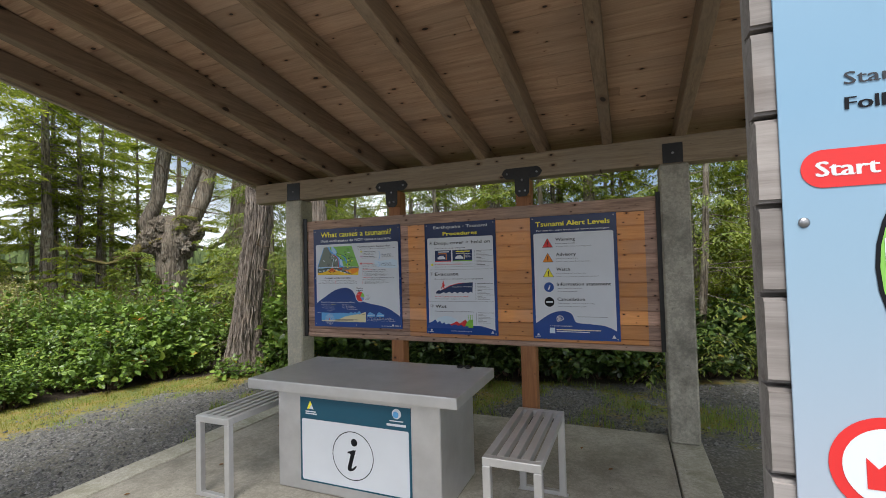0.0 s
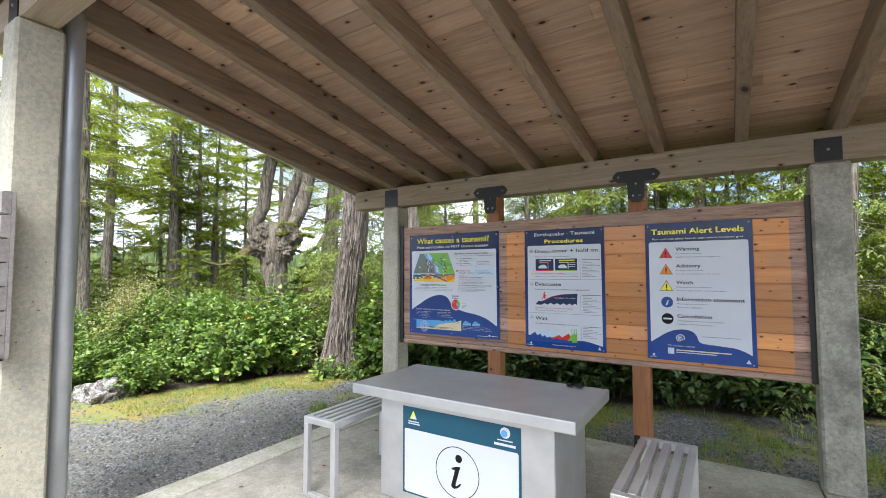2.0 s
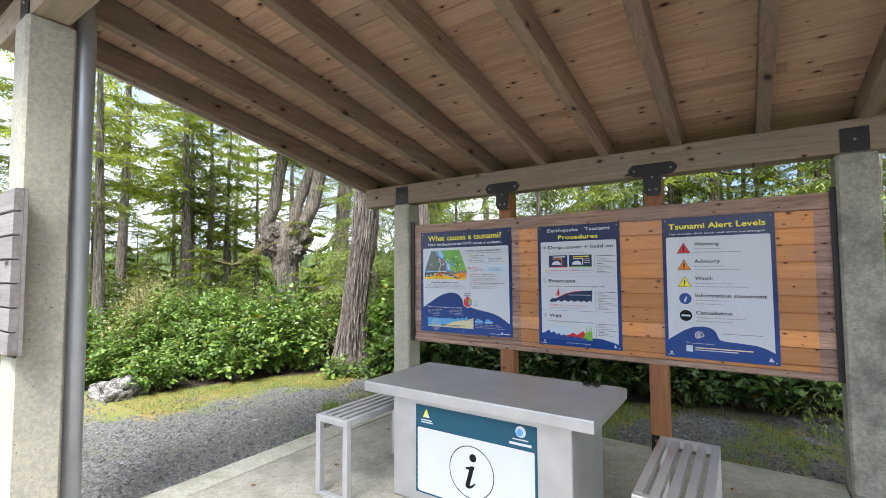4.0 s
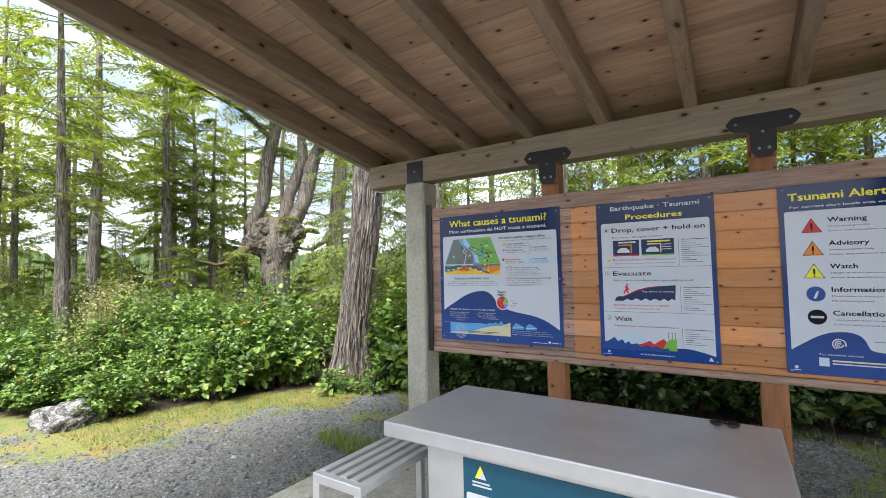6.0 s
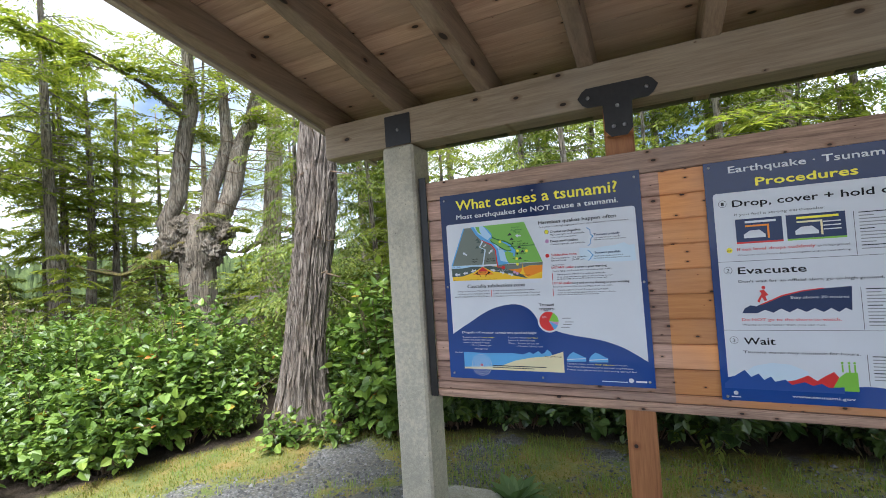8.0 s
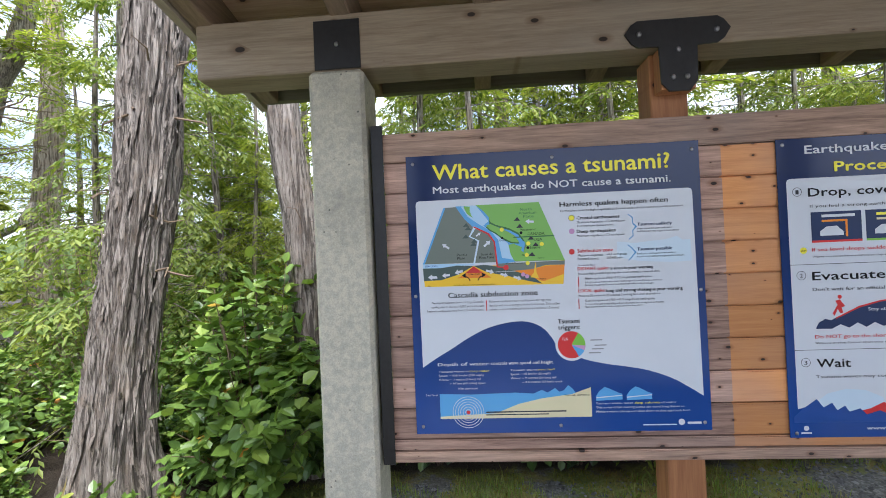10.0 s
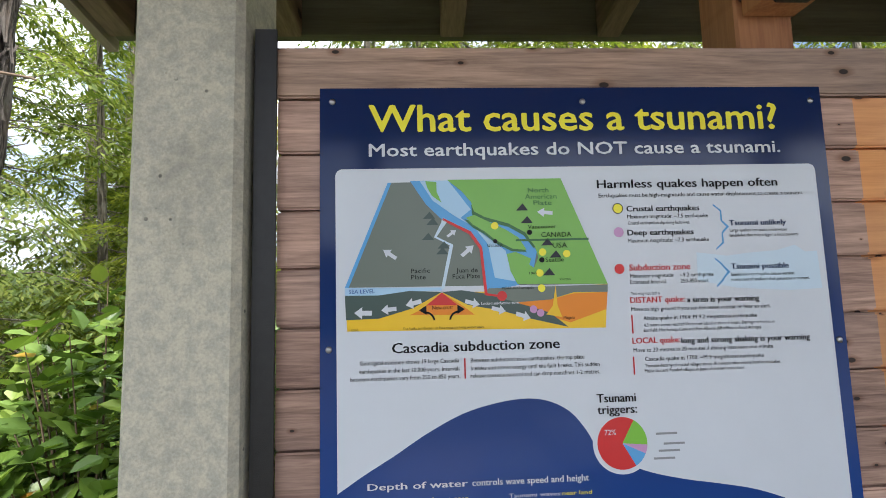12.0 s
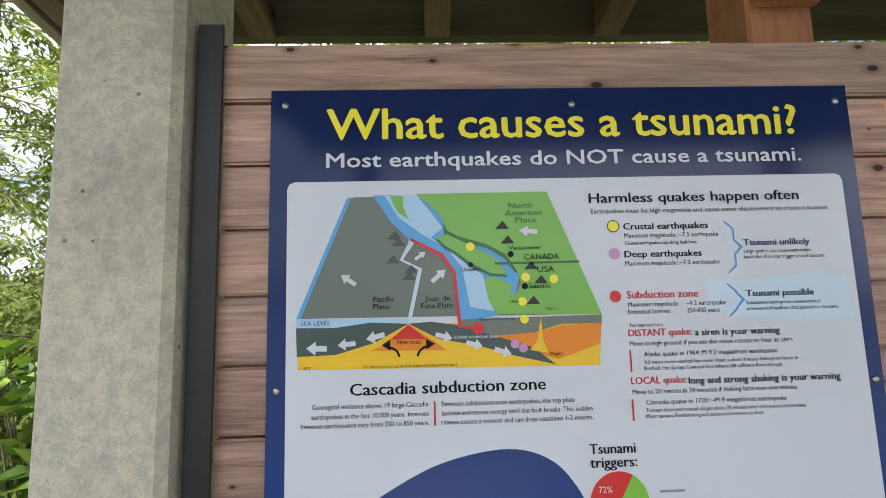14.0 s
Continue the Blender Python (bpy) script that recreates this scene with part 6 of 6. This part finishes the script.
for v_ in (0.424, 0.709):
    S.rect(0.04, v_ - 0.0008, 0.962, v_ + 0.0008, I_GREYTEXT, 2, "rule")
for a_, b_ in ((0.255, 0.42), (0.545, 0.705), (0.80, 0.915)):
    S.rect(0.712, a_, 0.7145, b_, I_GREYTEXT, 2, "rule")
    v_ = a_ + 0.006
    i_ = 0
    while v_ < b_ - 0.012:
        S.bar(0.735, 0.95 - 0.05 * ((i_ * 7) % 4), v_, I_BAR if i_ % 5 else I_GREYTEXT, 3, 0.0036)
        v_ += 0.0125
        i_ += 1
for u0_, u1_, m_ in ((0.147, 0.383, I_RED), (0.402, 0.677, I_LIME)):
    S.rect(u0_, 0.25, u1_, 0.345, I_NAVY, 2)
    S.rect(u0_, 0.345, u1_, 0.352, m_, 2)
    S.bar(u0_ + 0.05, u1_ - 0.03, 0.264, I_WHITE if m_ is I_RED else I_YELLOW, 3, 0.009)
    S.rect(u0_ + 0.05, 0.277, u0_ + 0.17, 0.284, I_SAND if m_ is I_LIME else I_ORANGE, 3)
    S.rect(u0_ + 0.16, 0.284, u0_ + 0.17, 0.335, I_SAND if m_ is I_LIME else I_ORANGE, 3)
    S.poly([(u0_ + 0.04, 0.33), (u0_ + 0.15, 0.33), (u0_ + 0.15, 0.318), (u0_ + 0.12, 0.298), (u0_ + 0.07, 0.30), (u0_ + 0.04, 0.315)], I_WHITE, 3)
for v_ in (0.285, 0.300, 0.315):
    S.bar(0.575, 0.655, v_, I_WHITE, 3, 0.004)
S.poly([(0.143, 0.639), (0.16, 0.618), (0.19, 0.607), (0.22, 0.612), (0.226, 0.608), (0.35, 0.57), (0.45, 0.553), (0.55, 0.545), (0.676, 0.539), (0.668, 0.632), (0.64, 0.622), (0.61, 0.637), (0.575, 0.622), (0.54, 0.637), (0.50, 0.622), (0.46, 0.636), (0.42, 0.622), (0.38, 0.637), (0.34, 0.622), (0.30, 0.638), (0.26, 0.626), (0.22, 0.64)][::-1], I_NAVY, 2)
S.poly([(0.24, 0.603), (0.35, 0.567), (0.45, 0.550), (0.55, 0.542), (0.55, 0.546), (0.45, 0.555), (0.35, 0.573), (0.24, 0.608)][::-1], I_RED, 3)
S.text("Stay above 20 metres", 0.39, 0.583, 0.66, 0.013, I_WHITE, 4, 0.006)
S.poly([(0.225, 0.59), (0.25, 0.56), (0.24, 0.548), (0.262, 0.543), (0.285, 0.566), (0.268, 0.57), (0.275, 0.588), (0.262, 0.59), (0.25, 0.575), (0.235, 0.597)][::-1], I_RED, 3)
S.ring(0.262, 0.535, 0.008, I_RED, 3)
S.poly([(0.10, 0.90), (0.18, 0.855), (0.27, 0.84), (0.36, 0.845), (0.44, 0.87), (0.46, 0.93), (0.2, 0.93)][::-1], I_MIST, 1.5)
S.poly([(0.02, 0.93), (0.06, 0.905), (0.13, 0.872), (0.16, 0.90), (0.20, 0.885), (0.225, 0.91), (0.26, 0.895), (0.28, 0.915), (0.33, 0.905), (0.36, 0.925), (0.42, 0.912), (0.46, 0.925), (0.5, 0.915), (0.53, 0.93), (0.6, 0.925), (0.6, 0.95), (0.02, 0.95)][::-1], I_BLUE, 3)
S.poly([(0.32, 0.915), (0.38, 0.905), (0.44, 0.885), (0.48, 0.905), (0.52, 0.885), (0.56, 0.868), (0.60, 0.905), (0.6, 0.93), (0.35, 0.925)][::-1], I_RED, 2.5)
S.poly([(0.55, 0.93), (0.58, 0.89), (0.615, 0.868), (0.665, 0.868), (0.665, 0.94), (0.55, 0.94)][::-1], I_LIME, 2.8)
for u_ in (0.60, 0.63, 0.655):
    S.rect(u_ - 0.004, 0.838, u_ + 0.004, 0.868, I_LIME, 3)
    S.ring(u_, 0.832, 0.005, I_LIME, 3)
S.ring(0.075, 0.968, 0.010, I_WHITE, 3)
S.bar(0.05, 0.10, 0.984, I_WHITE, 3, 0.005)
S.poly([(0.905, 0.983), (0.945, 0.983), (0.925, 0.958)], I_WHITE, 3)
S.screws([(0.03, 0.02), (0.97, 0.02), (0.03, 0.985), (0.97, 0.985)])

# the third poster
pc = thing("poster", (3.06, 0.0, 0.862), "blue and white poster of tsunami alert levels with warning icons", "poster", "tsunami posters")
S = Sheet(pc, 2.66, 2.066, 0.803, 1.203, -0.0025)
S.panel(I_FADE)
S.field(0.036, 0.14, 0.962, [(0.962, 0.923), (0.90, 0.90), (0.82, 0.882), (0.73, 0.876), (0.65, 0.871), (0.57, 0.868), (0.51, 0.858), (0.49, 0.835), (0.473, 0.807), (0.44, 0.785), (0.381, 0.773), (0.30, 0.776), (0.25, 0.785), (0.187, 0.805), (0.11, 0.84), (0.034, 0.876)], I_WHITE)
S.text("Tsunami Alert Levels", 0.066, 0.083, 0.926, 0.049, I_YELLOW, 3, 0.012)
S.text("For current alert levels visit www.tsunami.gov", 0.075, 0.124, 0.922, 0.0165, I_WHITE, 3, 0.004)
for w_, v_, u1_, s1_, e1_, s2_, e2_ in (("Warning", 0.206, 0.529, "Flood wave possible", 0.545, "Action: Full evacuation suggested", 0.714), ("Advisory", 0.328, 0.535, "Strong currents likely", 0.56, "Action: Stay away from the shore", 0.705), ("Watch", 0.448, 0.46, "Danger level not yet known.", 0.64, "Action: Stay alert for more information.*", 0.785), ("Information statement", 0.568, 0.916, "Minor waves at the most", 0.59, "No action suggested", 0.535), ("Cancellation", 0.689, 0.622, "Tidal gauges show no wave activity.", 0.735, "Confirm safety of local areas.", 0.635)):
    S.text(w_, 0.302, v_, u1_, 0.031, I_BLACK, 3, 0.005)
    S.text(s1_, 0.302, v_ + 0.026, e1_, 0.0105, I_GREYTEXT, 3, 0.008)
    S.text(s2_, 0.302, v_ + 0.050, e2_, 0.0105, I_GREYTEXT, 3, 0.008)
for v_, m_ in ((0.258, I_RED), (0.378, I_ORANGE), (0.498, I_YELLOW)):
    S.poly([(0.138, v_), (0.270, v_), (0.204, v_ - 0.078)], I_GREYTEXT, 2)
    S.poly([(0.145, v_ - 0.003), (0.263, v_ - 0.003), (0.204, v_ - 0.072)], m_, 3)
    S.rect(0.198, v_ - 0.05, 0.210, v_ - 0.02, I_BLACK, 4)
    S.ring(0.204, v_ - 0.011, 0.005, I_BLACK, 4)
S.ring(0.206, 0.58, 0.047, I_BLUE, 3)
S.text("i", 0.194, 0.602, 0.222, 0.048, I_WHITE, 4, 0.02, 0.25)
S.ring(0.206, 0.70, 0.047, I_BLACK, 3)
S.rect(0.165, 0.694, 0.247, 0.706, I_WHITE, 4)
for r_, a_, e_ in ((0.034, -20, 250), (0.022, 60, 360), (0.011, 0, 300)):
    S.ring(0.326, 0.836, r_, I_WHITE, 3, 1 - 0.006 / r_, a_, e_)
S.text("To receive alerts:", 0.20, 0.896, 0.462, 0.013, I_WHITE, 3, 0.012)
S.rect(0.20, 0.908, 0.262, 0.952, I_MIST, 3)
S.bar(0.28, 0.785, 0.922, I_SAND, 3, 0.008)
S.bar(0.28, 0.66, 0.937, I_WHITE, 3, 0.006)
S.bar(0.525, 0.868, 0.816, I_BAR, 3, 0.004)
S.ring(0.06, 0.965, 0.010, I_WHITE, 3)
S.bar(0.04, 0.085, 0.98, I_WHITE, 3, 0.005)
S.poly([(0.905, 0.978), (0.952, 0.978), (0.929, 0.95)], I_WHITE, 3)
S.screws([(0.03, 0.02), (0.97, 0.02), (0.03, 0.985), (0.97, 0.985)])

# the panel on the steel cabinet
S = Sheet(table, 1.285, 0.676, 0.905, 0.60, -1.7945)
S.panel(I_TEAL, "info_panel", 0.004)["label"] = "teal and white printed information panel"
S.poly([(0.025, 0.255), (0.018, 0.27), (0.018, 0.96), (0.03, 0.98), (0.97, 0.98), (0.982, 0.96), (0.982, 0.27), (0.975, 0.255)], I_WHITE, 1, "field")
S.ring(0.497, 0.615, 0.168, I_BLACK, 2, 0.965, name="circle")
S.ring(0.512, 0.46, 0.026, I_BLACK, 2, name="letter_dot")
S.poly([(0.45, 0.575), (0.50, 0.548), (0.527, 0.545), (0.515, 0.60), (0.488, 0.735), (0.485, 0.755), (0.495, 0.757), (0.525, 0.72), (0.535, 0.727), (0.505, 0.778), (0.475, 0.795), (0.452, 0.785), (0.448, 0.76), (0.478, 0.605), (0.475, 0.592), (0.452, 0.592)], I_BLACK, 2, "letter")
S.poly([(0.07, 0.135), (0.135, 0.135), (0.102, 0.035)], I_YELLOW, 2, "emblem")
S.poly([(0.092, 0.135), (0.135, 0.135), (0.115, 0.075)], I_WHITE, 3, "emblem")
for v_, e_ in ((0.165, 0.155), (0.19, 0.165)):
    S.bar(0.055, e_, v_, I_WHITE, 2, 0.014)
S.ring(0.885, 0.075, 0.034, I_WHITE, 2, name="emblem")
S.ring(0.878, 0.085, 0.022, I_SEA, 3, name="emblem")
S.bar(0.80, 0.962, 0.20, I_WHITE, 2, 0.026)
S.bar(0.825, 0.94, 0.155, I_WHITE, 2, 0.012)

# the big map sign on the front board
sg = thing("map_sign", (4.16, -3.656, 1.0), "pale blue evacuation map sign with red start bubble", "sign")
n = Nodes("ink_sky_fade")
zz = n.put("SeparateXYZ", {0: n.coords()}).outputs[2]
n.set(Base_Color=n.ramp(n.math("SUBTRACT", n.math("MULTIPLY", zz, 1.6), 1.95), (0.0, (0.36, 0.40, 0.47)), (0.6, (0.245, 0.365, 0.48)), (1.0, (0.185, 0.335, 0.48))), Roughness=0.35, Coat_Weight=0.4)
S = Sheet(sg, 3.757, 2.31, 0.84, 1.36, -3.656)
S.panel(n.m, thick=0.0035)
ff = lambda x, z: ((x - 3.757) / 0.84, (2.31 - z) / 1.36)
S.text("Start", *ff(3.835, 1.857), ff(3.899, 0)[0], 0.0185, I_GREYTEXT, 2)
S.text("Follow", *ff(3.835, 1.8215), ff(3.922, 0)[0], 0.0185, I_BLACK, 2, 0.015)
a0 = ff(3.807, 1.741)
S.ring(*a0, 0.027, I_RED, 2, 0, 90, 270)
S.rect(a0[0], ff(0, 1.768)[1], ff(4.05, 0)[0], ff(0, 1.714)[1], I_RED, 2)
S.text("Start", *ff(3.798, 1.730), ff(3.868, 0)[0], 0.0225, I_WHITE, 3, 0.014)
S.ring(*ff(4.06, 1.60), 0.203, I_BLACK, 2)
S.ring(*ff(4.06, 1.60), 0.198, I_GREEN, 3)
S.rect(*ff(3.868, 1.64), *ff(4.25, 1.60), I_WHITE, 4)
S.ring(*ff(3.862, 1.33), 0.068, I_RED, 2)
S.ring(*ff(3.862, 1.33), 0.053, I_WHITE, 3)
S.poly([ff(3.835, 1.30), ff(3.875, 1.30), ff(3.866, 1.312), ff(3.895, 1.345), ff(3.88, 1.36), ff(3.848, 1.328), ff(3.835, 1.342)], I_RED, 4, "arrow")
S.screws([ff(3.781, 1.666), ff(3.781, 2.28), ff(3.781, 0.97)])

# folded sunglasses left on the table top
gl = thing("sunglasses", (2.33, -0.98 - 0.1, 0.80), "black folded sunglasses lying on the steel table", "sunglasses")
for dx in (-0.034, 0.034):
    bm = bmesh.new()
    bmesh.ops.create_uvsphere(bm, u_segments=14, v_segments=8, radius=0.028, matrix=Matrix.Translation((2.33 + dx, -1.13, 0.812)) @ pose(0, 0, 0, 25) @ Matrix.Diagonal((1, 0.72, 0.34, 1)))
    part("lens", bm, M_BLACK, gl, smooth=True)
bm = bmesh.new()
tube(bm, [(2.322, -1.125, 0.817), (2.338, -1.125, 0.817)], [0.004] * 2, 6)
part("bridge", bm, M_BLACK, gl)
for s_ in (-1, 1):
    bm = bmesh.new()
    tube(bm, [(2.33 + s_ * 0.062, -1.118, 0.812), (2.33 + s_ * 0.02, -1.104, 0.806), (2.33 - s_ * 0.045, -1.10, 0.804)], [0.003, 0.003, 0.004], 6)
    part("temple", bm, M_BLACK, gl)
